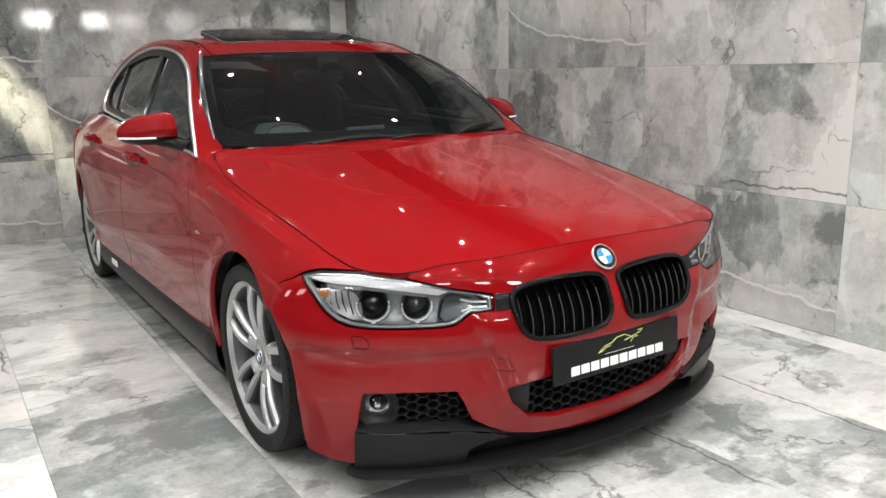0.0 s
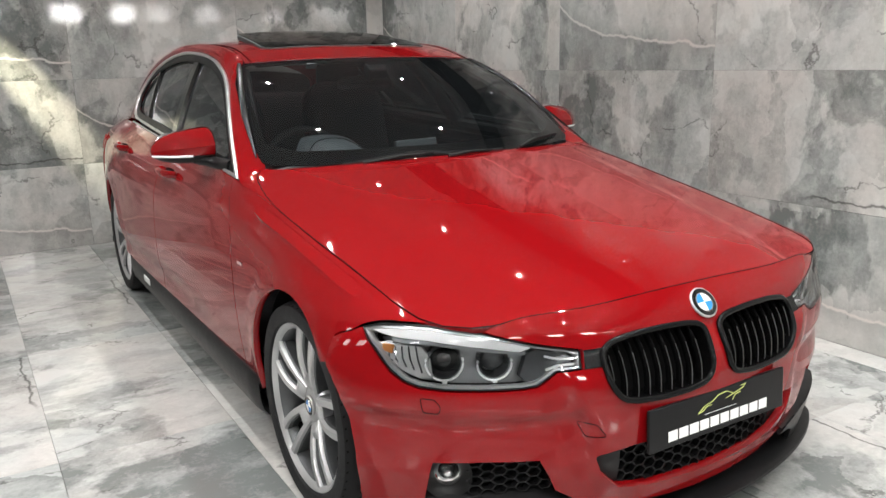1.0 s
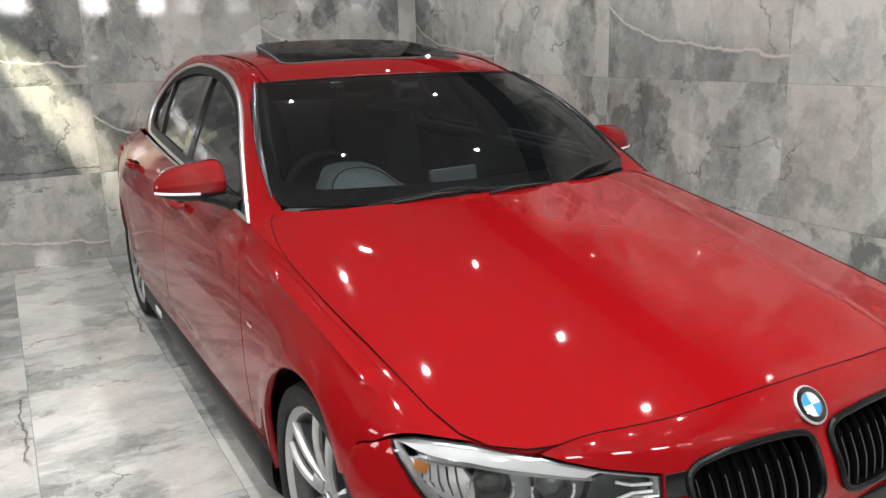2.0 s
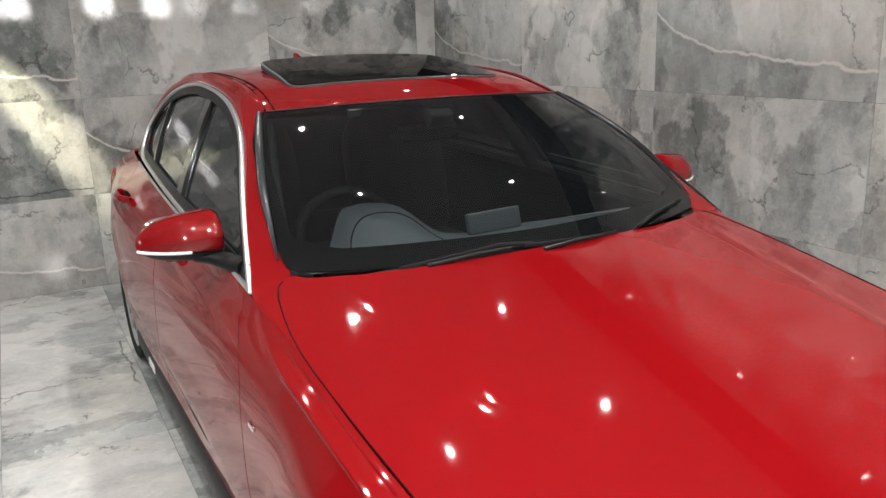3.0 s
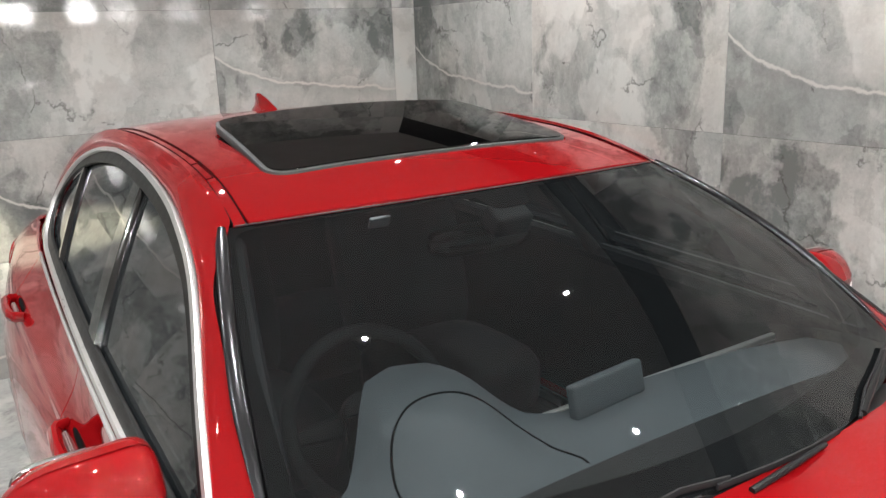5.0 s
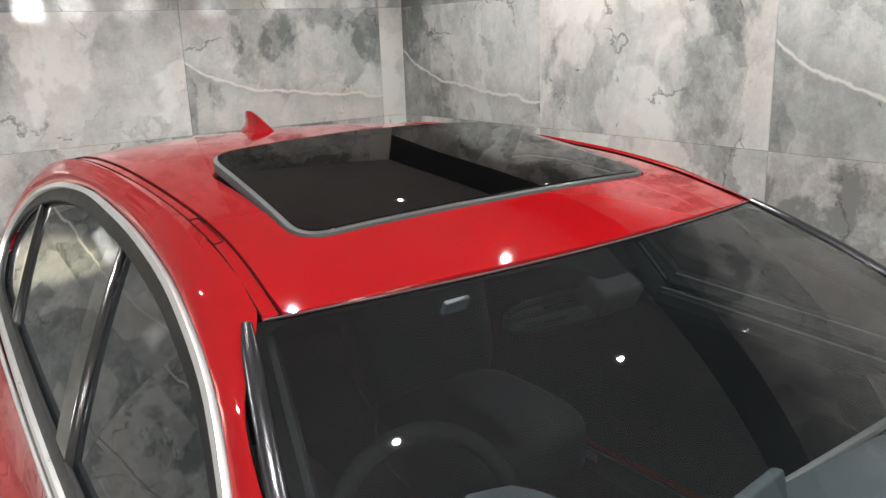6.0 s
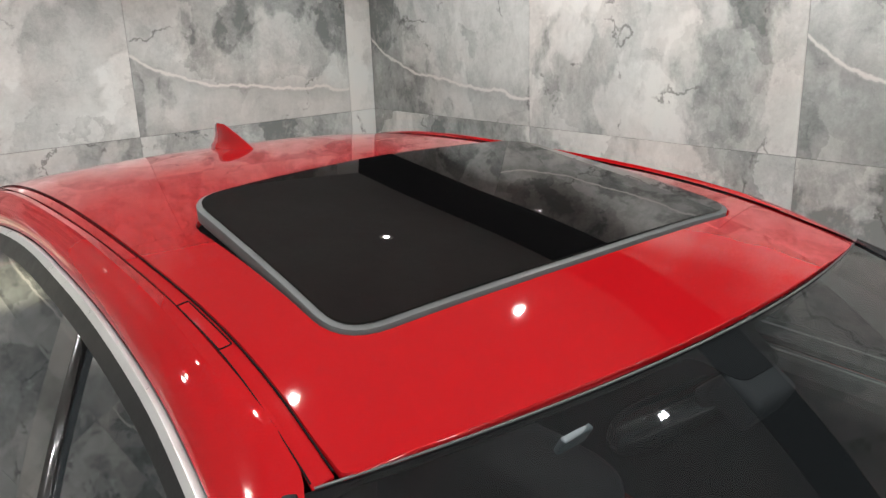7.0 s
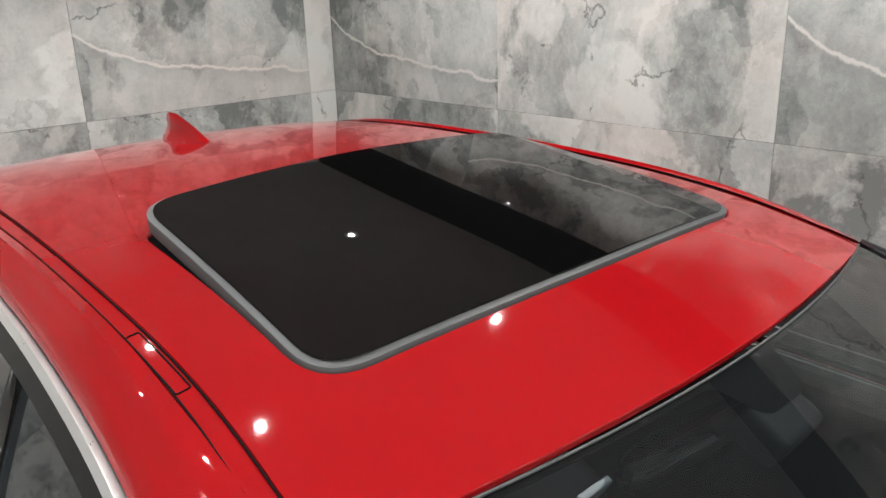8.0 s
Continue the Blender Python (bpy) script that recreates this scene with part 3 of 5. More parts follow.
tail_a = spl([0.20, 0.39, 0.62, 0.83, 0.92, 0.965], [0.775, 0.805, 0.820, 0.795, 0.735, 0.672])
tail_b = spl([0.20, 0.39, 0.62, 0.83, 0.965], [0.44, 0.49, 0.505, 0.45, 0.38])


def tail_s(p, z):
    return tail_a(z) * np.sin(p), 3.34 + tail_b(z) * np.cos(p), z + 0 * p


def trunk_s(x, y):
    return x, y, 1.005 - 0.05 * ((y - 3.2) / 0.5)**2 - 0.025 * (x / 0.6)**2


def rear_screen_s(u, v):
    half = 0.50 + 0.11 * v
    b = 0.03 * np.sin(np.pi * v)
    return half * u, 2.90 + 0.40 * v - 0.05 * u**2 * (1 - v) + 0.4 * b, 1.318 - 0.315 * v - 0.02 * u**2 + 0.9 * b


ditch_in = spl([1.2, 1.395, 1.675, 2.17, 2.9], [0.520, 0.501, 0.488, 0.472, 0.47])
ditch_out = spl([1.2, 1.349, 1.621, 2.078, 2.9], [0.545, 0.528, 0.511, 0.498, 0.50])


def both(p):
    """A loop over one half, closed by its mirror image across p = 0."""
    return p + [(-a, b) for a, b in reversed(p) if abs(a) > 1e-6]


# ---- the car ----
car = thing("car", "glossy red four-door saloon with black grilles on a marble floor", "car")
car_p = lambda name, geo, mat, label="", parent=car, smooth=True: part(name, geo, mat, parent, label, smooth)

# hood
hood_edge = [(-0.677, 0.650), (-0.706, 0.633), (-0.722, 0.618), (-0.739, 0.565), (-0.753, 0.490), (-0.762, 0.42), (-0.768, 0.34), (-0.7685, 0.25), (-0.7655, 0.15), (-0.760, 0.0), (-0.751, -0.15), (-0.744, -0.30), (-0.738, -0.40),
             (-0.722, -0.49), (-0.690, -0.545), (-0.635, -0.586), (-0.593, -0.600), (-0.525, -0.614), (-0.45, -0.631), (-0.345, -0.649), (-0.245, -0.657), (-0.12, -0.660), (0.0, -0.661)]
hood_back = [(-0.655, 0.617), (-0.626, 0.599), (-0.524, 0.552), (-0.398, 0.521), (-0.25, 0.505), (-0.12, 0.498), (0.0, 0.496)]
half = hood_edge[::-1] + hood_back
scut = [(x, y - 0.03) for x, y in hood_back]
car_p("scuttle", panel(both(scut + [(0.0, 0.545), (-0.25, 0.56), (-0.45, 0.605), (-0.62, 0.66)][::1]), lambda x, y: (x, y, hood(x, y) - 0.020), step=0.03, depth=0.012), BLACK)
car_p("hood", panel(rounded(both(half[::-1][:0] + half), 0.008), hood_s, step=0.025, depth=0.016), PAINT, "red hood with two soft creases")

# dark tube along the hood's edge draws the shade in the gap
for side in (-1, 1):
    edge_line = [(side * -(x - 0.0015), y, float(hood(x, y)) + 0.0003) for x, y in hood_edge[1:17]]
    car_p("hood_side_gap", tube(edge_line, 0.0015, 6), DARK)

# flanks, cut by the arches and the door gaps
arc = lambda c, a0, a1, n=22: [(c[0] + c[2] * math.cos(radians(a)), c[1] + c[2] * math.sin(radians(a))) for a in np.linspace(a0, a1, n)]
waist = lambda ys: [(y, float(flank(y, 0)[1])) for y in ys]
A0, A1 = ARCHES
ang = lambda c, z: math.degrees(math.asin((z - c[1]) / c[2]))
door_front = [(0.492, 0.285), (0.50, 0.45), (0.515, 0.60), (0.545, 0.72), (0.60, 0.795), (0.655, 0.838)]
door_gap = [(1.63, 0.285), (1.635, 0.6), (1.625, 0.8)]
door_rear = [(2.36, 0.285), (2.37, 0.36), (2.42, 0.50), (2.505, 0.64), (2.56, 0.78)]
shift = lambda l, d: [(a + d, b) for a, b in l]
FLANK = {
    "fender": waist([-0.30, -0.15, 0.0, 0.15, 0.3, 0.45, 0.6, 0.668]) + shift(door_front[::-1], -0.003) + [(0.36, 0.25)] + arc(A0, ang(A0, 0.25), 180 - ang(A0, 0.545))[0:] + [(-0.30, 0.558), (-0.30, 0.62)],
    "front_door": waist([0.672, 0.8, 1.0, 1.2, 1.4, 1.618]) + shift(door_gap[::-1], -0.003) + shift(door_front, 0.003),
    "rear_door": waist([1.622, 1.8, 2.0, 2.2, 2.4, 2.58]) + shift(door_rear[::-1], -0.002) + shift(door_gap, 0.003),
    "quarter_panel": waist([2.585, 2.8, 3.0, 3.2, 3.34]) + [(3.34, 0.7), (3.34, 0.45), (3.34, 0.27), (3.12, 0.25)] + arc(A1, ang(A1, 0.26), 180 - ang(A1, 0.30)) + shift(door_rear, 0.002),
}


def on_flank(loop):
    loop = resampled(loop, 0.02)
    y, z = np.array(loop).T
    return list(zip(y.tolist(), (flank_u(y, z)).tolist()))


flank_geo = {}
for name, loop in FLANK.items():
    pts = on_flank(loop)
    fn = lambda y, q: flank_s(y, q / 0.8)
    flank_geo[name] = panel([(a, b * 0.8) for a, b in pts], fn, step=0.009 if name == "fender" else 0.022, depth=0.02)
# scaled nose parameters, so that both run in metres
NS = 0.8
nose_m = lambda p, z: nose_s(p / NS, z)
nm = lambda l: [(p * NS, z) for p, z in l]
edge_x = spl([-0.60, -0.49, -0.40, -0.30, -0.15, 0.0], [0.625, 0.722, 0.738, 0.744, 0.751, 0.760])
front_y = spl([0.0, 0.12, 0.245, 0.345, 0.45, 0.525, 0.593, 0.635, 0.69], [-0.661, -0.660, -0.657, -0.649, -0.631, -0.614, -0.600, -0.586, -0.545])


def meets_hood(p, front):
    """The height at which the nose at angle p comes up to the hood's edge."""
    z = np.linspace(0.64, 0.76, 240)
    x, y, _ = nose(np.full(240, p), z)
    over = (-y + front_y(np.abs(x))) if front else (np.abs(x) - edge_x(y))
    return float(z[np.argmax(over < 0.0025)])


low = [(-1.5708, 0.622), (-1.518, 0.637), (-1.432, 0.650), (-1.352, 0.669), (-1.225, 0.685), (-1.087, 0.688), (-0.985, 0.687), (-0.93, 0.682)]
high = [(0.7435, -0.300), (0.742, -0.335), (0.7395, -0.375), (0.736, -0.415), (0.730, -0.455), (0.721, -0.492), (0.707, -0.520), (0.697, -0.536)]
LO = [spl(range(8), v) for v in zip(*[tuple(map(float, nose(p, z))) for p, z in low])]
HI = [spl(range(8), v) for v in zip(*[(-x - 0.003, y, float(hood(x, y)) - 0.001) for x, y in high])]


def tip_s(t, s):
    a, b = np.array([float(f(t)) for f in LO]), np.array([float(f(t)) for f in HI])
    c = (a + b) / 2 + (np.array((a[0], (a[1] + b[1]) / 2, b[2])) - (a + b) / 2) * 0.55
    return a * (1 - s)**2 + c * 2 * s * (1 - s) + b * s**2


tip_geo = grid(tip_s, np.linspace(0, 7, 40), np.linspace(0, 1, 9))
LIGHT = [(-0.472, 0.602), (-0.611, 0.627), (-0.70, 0.646), (-0.78, 0.663), (-0.913, 0.676), (-0.985, 0.683), (-1.087, 0.684), (-1.225, 0.680), (-1.345, 0.665), (-1.232, 0.624), (-1.141, 0.578), (-1.08, 0.556),
         (-1.018, 0.544), (-0.92, 0.537), (-0.80, 0.534), (-0.66, 0.532), (-0.615, 0.535), (-0.590, 0.545), (-0.552, 0.564), (-0.472, 0.566)]
handle_z = lambda y: 0.795 + 0.033 * y


def door_handle(y, door, side):
    x, z = float(flank_x(np.array([y]), np.array([handle_z(y)]))[0]), handle_z(y)
    pts = [(-(x + o), y + d, z + 0.004 * d) for d, o in ((-0.115, 0.0), (-0.105, 0.022), (-0.08, 0.033), (0.0, 0.037), (0.08, 0.033), (0.105, 0.022), (0.115, 0.0))]
    geo = tube(pts, [0.010, 0.013, 0.014, 0.014, 0.014, 0.013, 0.010], 10, flat=1.25)
    # dark patch on the door for the shade inside the handle's well
    well = blob(-(x - 0.006), y, z - 0.002, 0.0075, 0.075, 0.016)
    part("handle", geo if side < 0 else mirrored(geo), PAINT, door)
    part("handle_well", well if side < 0 else mirrored(well), DARK, door)


for side in (-1, 1):
    flip = (lambda g: g) if side < 0 else mirrored
    f = car_p("fender", flip(flank_geo["fender"]), PAINT)
    part("fender_tip", flip(tip_geo), PAINT, f)
    for name, hy in (("front_door", 1.45), ("rear_door", 2.42)):
        d = car_p(name, flip(flank_geo[name]), PAINT)
        door_handle(hy, d, side)
    car_p("quarter_panel", flip(flank_geo["quarter_panel"]), PAINT)
    # dark tubes just under the skin stand for shade in the door gaps
    for gap in (door_front, door_gap, door_rear):
        gy, gz = np.interp(np.linspace(0, 1, 18), np.linspace(0, 1, len(gap)), [p[0] for p in gap]), np.interp(np.linspace(0, 1, 18), np.linspace(0, 1, len(gap)), [p[1] for p in gap])
        line = [(-float(x) + 0.0035, float(a), float(b)) for x, a, b in zip(flank_x(gy, gz), gy, gz)]
        car_p("door_gap", flip(tube(line, 0.0036, 6)), DARK)
    rail_y = np.linspace(0.98, 2.60, 30)
    fx0, fz0 = flank(rail_y, np.zeros(30))
    car_p("waist_trim", flip(tube([(-float(x) + 0.003, float(y), float(z) + 0.004) for x, y, z in zip(fx0, rail_y, fz0)], 0.005, 8)), SATIN)
    # badge behind the front wheel
    bx = float(flank_x(np.array([0.43]), np.array([0.655]))[0])
    car_p("side_badge", flip(box(-bx - 0.004, 0.415, 0.650, -bx + 0.004, 0.455, 0.662, 0.002)), CHROME)

# front bumper with its openings
KID = [(-0.028, 0.594), (-0.030, 0.55), (-0.034, 0.505), (-0.060, 0.477), (-0.130, 0.468), (-0.216, 0.466), (-0.310, 0.470), (-0.352, 0.482), (-0.382, 0.515), (-0.402, 0.565),
       (-0.404, 0.594), (-0.375, 0.613), (-0.300, 0.622), (-0.19, 0.624), (-0.09, 0.620), (-0.045, 0.612)]
LOWER = [(-0.435, 0.338), (-0.30, 0.352), (0.0, 0.355), (0.30, 0.352), (0.435, 0.338), (0.41, 0.285), (0.345, 0.228), (0.24, 0.212), (0.0, 0.205), (-0.24, 0.212), (-0.345, 0.228), (-0.41, 0.285)]
BUMPER = [(p, meets_hood(p, True)) for p in np.linspace(0, -0.76, 25)] + [
    (-0.775, 0.667), (-0.70, 0.650), (-0.61, 0.631), (-0.464, 0.606), (-0.462, 0.562), (-0.547, 0.560), (-0.586, 0.540), (-0.612, 0.530), (-0.66, 0.527), (-0.80, 0.529), (-0.92, 0.532), (-1.022, 0.539), (-1.086, 0.551), (-1.147, 0.574),
    (-1.239, 0.621), (-1.352, 0.663), (-1.432, 0.646), (-1.518, 0.633), (-1.5708, 0.618), (-1.5708, 0.555), (-1.50, 0.536), (-1.43, 0.502), (-1.375, 0.44), (-1.345, 0.36), (-1.345, 0.27), (-1.36, 0.20)]
BUMPER += [(-1.36, 0.155), (-1.22, 0.135), (-1.065, 0.125), (-1.035, 0.235), (-0.985, 0.352), (-0.80, 0.352), (-0.615, 0.345), (-0.585, 0.30), (-0.562, 0.255), (-0.50, 0.222), (-0.42, 0.190), (-0.30, 0.168), (-0.15, 0.156), (0.0, 0.152)]
holes = [rounded(nm(KID), 0.02), rounded(nm([(-p, z) for p, z in KID]), 0.02), rounded(nm(LOWER), 0.012)]
bumper = car_p("front_bumper", panel(nm(both(BUMPER)), nose_m, holes, step=0.02, depth=0.022), PAINT, "red front bumper with black air intakes")


def bumper_return(p, s):
    x, y, z = map(float, nose(np.array(p), np.array(meets_hood(p, True))))
    k = 1 - 0.045 * s
    return x * k, -0.30 + (y + 0.30) * k + 0.008 * s, z - 0.006 - 0.003 * s


# dark tube laid on the seam for the shade between hood and bumper
gap_line = [tuple(map(float, nose(np.array(p), np.array(meets_hood(p, True))))) for p in np.linspace(-0.79, 0.79, 90)]
gap_line = [(x, y + 0.0012, max(z, float(hood(x, y + 0.003))) + 0.0004) for x, y, z in gap_line]
part("hood_gap", tube(gap_line, 0.0014, 6), DARK, bumper)
part("top_return", grid(bumper_return, np.linspace(-0.80, 0.80, 49), (0.0, 0.5, 1.0)), PAINT, bumper)
# near-black sheet that gives the recess behind the openings its shade
liner = both([(0.0, 0.66), (-0.6, 0.66), (-1.05, 0.62), (-1.3, 0.5), (-1.3, 0.2), (-1.0, 0.13), (0.0, 0.13)])
deep = lambda p, z: (nose_s(p / NS, z)[0] * 0.90, nose_s(p / NS, z)[1] + 0.085, z)
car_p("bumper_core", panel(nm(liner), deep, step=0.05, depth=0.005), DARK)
flat_nose = lambda x, y_in: float(-0.30 - 0.46 * math.sqrt(max(0, 1 - (x / 0.885)**2)) + y_in)
# kidney grilles
for side in (-1, 1):
    k = tagged(new("kidney_grille"), "black kidney-shaped radiator grille with upright slats")
    k.parent = car
    loop = rounded(nm([(p * (1 if side < 0 else -1), z) for p, z in KID]), 0.02)
    out = offset_of(nose_m, 0.004)
    ring = [tuple(map(float, out(p, z))) for p, z in resampled(loop, 0.012)]
    part("frame", tube(ring, 0.0080, 10, True, 1.0, (0, 1, 0)), SATIN_BLACK, k)
    ins = resampled(inset(loop, 0.003), 0.012)
    wall = [tuple(map(float, offset_of(nose_m, -d)(p, z))) for d in (0.0, 0.025, 0.055) for p, z in ins]
    n = len(ins)
    part("frame_wall", (wall, [(a * n + i, a * n + (i + 1) % n, (a + 1) * n + (i + 1) % n, (a + 1) * n + i) for a in (0, 1) for i in range(n)]), SATIN_BLACK, k)
    for i in range(9):
        f = 0.072 + i * 0.0375
        xs = side * f * 0.885
        tops = 0.612 - 0.012 * max(0, f - 0.30) / 0.05
        pts = [(xs, float(nose_s(np.array(side * f), z)[1]) + 0.016 - 0.006 * math.sin(6 * (z - 0.46)) + 0.45 * max(0, z - 0.580), z) for z in np.linspace(0.474 + 0.012 * max(0, f - 0.31) / 0.05, tops, 9)]
        slat = part("slat", tube(pts, 0.0026, 8, flat=4.0, up=(0, 1, 0)), SATIN_BLACK, k)
        # highlight along the slat's front, added as a thin grey bar
        part("edge", tube([(x, y - 0.0102, z) for x, y, z in pts], 0.0012, 6), SLAT_HIGHLIGHT, slat, "grey bar for the highlight on the slat's front edge")
    # dark filler between lamp and grille
    fill = nm([(-0.404, 0.603), (-0.462, 0.603), (-0.462, 0.562), (-0.396, 0.562)])
    g = panel(fill, offset_of(nose_m, 0.0035), step=0.015)
    part("filler", g if side < 0 else mirrored(g), SATIN_BLACK, k)


def honeycomb(x0, x1, z0, z1, yfn, cell=0.026, wall=0.0035, deep=0.018, keep=lambda x, z: True):
    """Hexagonal rings with depth, flat-topped and slightly wide."""
    geos, row = [], 0
    z = z0
    while z < z1:
        x = x0 + (cell * 0.78 if row % 2 else 0)
        while x < x1:
            if keep(x, z):
                pts, faces = [], []
                for r, d in ((1.0, 0.0), (1.0 - wall / cell * 2, 0.0), (1.0 - wall / cell * 2, deep), (1.0, deep)):
                    for a in range(6):
                        w = math.pi / 3 * a
                        px, pz = x + math.cos(w) * r * cell * 0.55, z + math.sin(w) * r * cell * 0.42
                        pts.append((px, yfn(px) + d, pz))
                for k in range(3):
                    faces += [(k * 6 + a, k * 6 + (a + 1) % 6, (k + 1) * 6 + (a + 1) % 6, (k + 1) * 6 + a) for a in range(6)]
                geos.append((pts, faces))
            x += cell * 1.56
        z += cell * 0.36
        row += 1
    return joined(*geos)


in_lower = lambda x, z: inside(np.array([(math.asin(max(-1, min(1, x / 0.88))) * NS, z)]), nm(LOWER))[0] and abs(x) < 0.30
lower = tagged(new("lower_grille"), "black honeycomb lower grille")
lower.parent = car
part("mesh", honeycomb(-0.31, 0.31, 0.205, 0.36, lambda x: flat_nose(x, 0.030), cell=0.040, wall=0.0026, keep=in_lower), BLACK, lower, smooth=False)
for side in (-1, 1):
    g = panel(nm([(-0.435, 0.345), (-0.335, 0.352), (-0.335, 0.226), (-0.36, 0.228), (-0.415, 0.285)]), offset_of(nose_m, -0.025), step=0.03)
    part("cheek", g if side < 0 else mirrored(g), BLACK, lower)

# corner intakes with fog lamps and the splitter
SPLIT = [(-1.070, 0.108), (-1.038, 0.236), (-0.80, 0.232), (-0.60, 0.222), (-0.50, 0.206), (-0.425, 0.187), (-0.52, 0.178), (-0.575, 0.160), (-0.60, 0.106), (-0.80, 0.104)]
for side in (-1, 1):
    flip = (lambda g: g) if side < 0 else mirrored
    v = tagged(new("corner_intake"), "black honeycomb corner intake")
    v.parent = car
    ok = lambda x, z: inside(np.array([(x, z)]), [(-0.645, 0.345), (-0.50, 0.340), (-0.465, 0.262), (-0.52, 0.252), (-0.645, 0.250)])[0]
    part("mesh", flip(honeycomb(-0.66, -0.45, 0.25, 0.35, lambda x: flat_nose(x, 0.034), cell=0.034, wall=0.0024, keep=ok)), BLACK, v, smooth=False)
    # near-black backing in place of the intake's deep shade
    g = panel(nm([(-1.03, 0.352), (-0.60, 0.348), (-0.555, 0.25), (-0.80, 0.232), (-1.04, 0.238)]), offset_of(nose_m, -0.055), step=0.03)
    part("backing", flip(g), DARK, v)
    top_z = spl([-1.04, -0.80, -0.60, -0.50, -0.425], [0.236, 0.232, 0.222, 0.206, 0.187])

    def shelf(p, s):
        x, y, z = offset_of(nose_m, 0.010 - 0.07 * s)(np.array(p * NS), np.array(float(top_z(p))))
        return float(x), float(y), float(z) + 0.003 + 0.022 * s
    g = grid(shelf, np.linspace(-1.036, -0.45, 24), np.linspace(0, 1, 5))
    part("ledge", flip(g), BLACK, v)
    m = pose(-0.688, flat_nose(0.688, 0.042), 0.300, 0, 0, -30)
    fog = moved(lathe([(0.034, 0.012), (0.040, 0.004), (0.054, -0.004), (0.060, -0.006), (0.058, 0.012), (0.036, 0.03)], 32, "y", True), m)
    lens = moved(lathe([(0.0005, -0.004), (0.015, -0.002), (0.027, 0.003), (0.036, 0.010)], 24, "y"), m)
    bowl = moved(lathe([(0.0005, 0.036), (0.018, 0.031), (0.030, 0.020), (0.036, 0.010)], 24, "y"), m)
    lampob = tagged(new("fog_lamp"), "round clear fog lamp in a black bezel")
    lampob.parent = car
    part("bezel", flip(fog), BLACK, lampob)
    part("reflector", flip(bowl), LAMP_DARK, lampob)
    part("bulb_cap", flip(moved(blob(0, 0.018, 0, 0.010, 0.012, 0.010), m)), CHROME, lampob)
    part("lens", flip(lens), CLEAR, lampob)
    # headlamp washer cover and towing-eye cover: gap shade drawn as dark hairlines
    for loop, on in (([(-1.015, 0.518), (-0.960, 0.515), (-0.938, 0.497), (-0.946, 0.480), (-1.005, 0.483)], True), ([(-0.500, 0.434), (-0.430, 0.424), (-0.398, 0.388), (-0.468, 0.392)], side < 0)):
        if on:
            path = [tuple(map(float, offset_of(nose_m, 0.0005)(p, z))) for p, z in resampled(rounded(nm(loop), 0.008), 0.004)]
            part("cover_gap", flip(tube(path, 0.0010, 5, True)), DARK, bumper)
splitter = tagged(new("front_splitter"), "matt black front splitter lip")
splitter.parent = car
for side in (-1, 1):
    g = panel(nm(SPLIT), offset_of(nose_m, 0.012), step=0.02, depth=0.012)
    part("corner_block", g if side < 0 else mirrored(g), BLACK, splitter)


prof = [(-0.10, 0.118), (0.020, 0.112), (0.040, 0.104), (0.042, 0.097), (0.034, 0.092), (-0.10, 0.092)]
pts, faces = [], []
ps = np.linspace(-1.12, 1.12, 57)
for p in ps:
    taper = min(1, (1.16 - abs(p)) / 0.14)
    for o, z in prof:
        a, b = 0.84 + o * taper, 0.425 + o * taper
        pts.append((a * math.sin(p), -0.30 - b * math.cos(p), z))
n = len(prof)
faces = [(i * n + j, (i + 1) * n + j, (i + 1) * n + (j + 1) % n, i * n + (j + 1) % n) for i in range(len(ps) - 1) for j in range(n)] + [tuple(range(n)), tuple(reversed(range((len(ps) - 1) * n, len(ps) * n)))]
part("blade", (pts, faces), BLACK, splitter)
chin = panel(nm(both([(0.0, 0.165), (-0.3, 0.18), (-0.44, 0.20), (-0.56, 0.215), (-0.62, 0.11), (0.0, 0.108)])), offset_of(nose_m, -0.035), step=0.03)
part("chin", chin, BLACK, splitter)

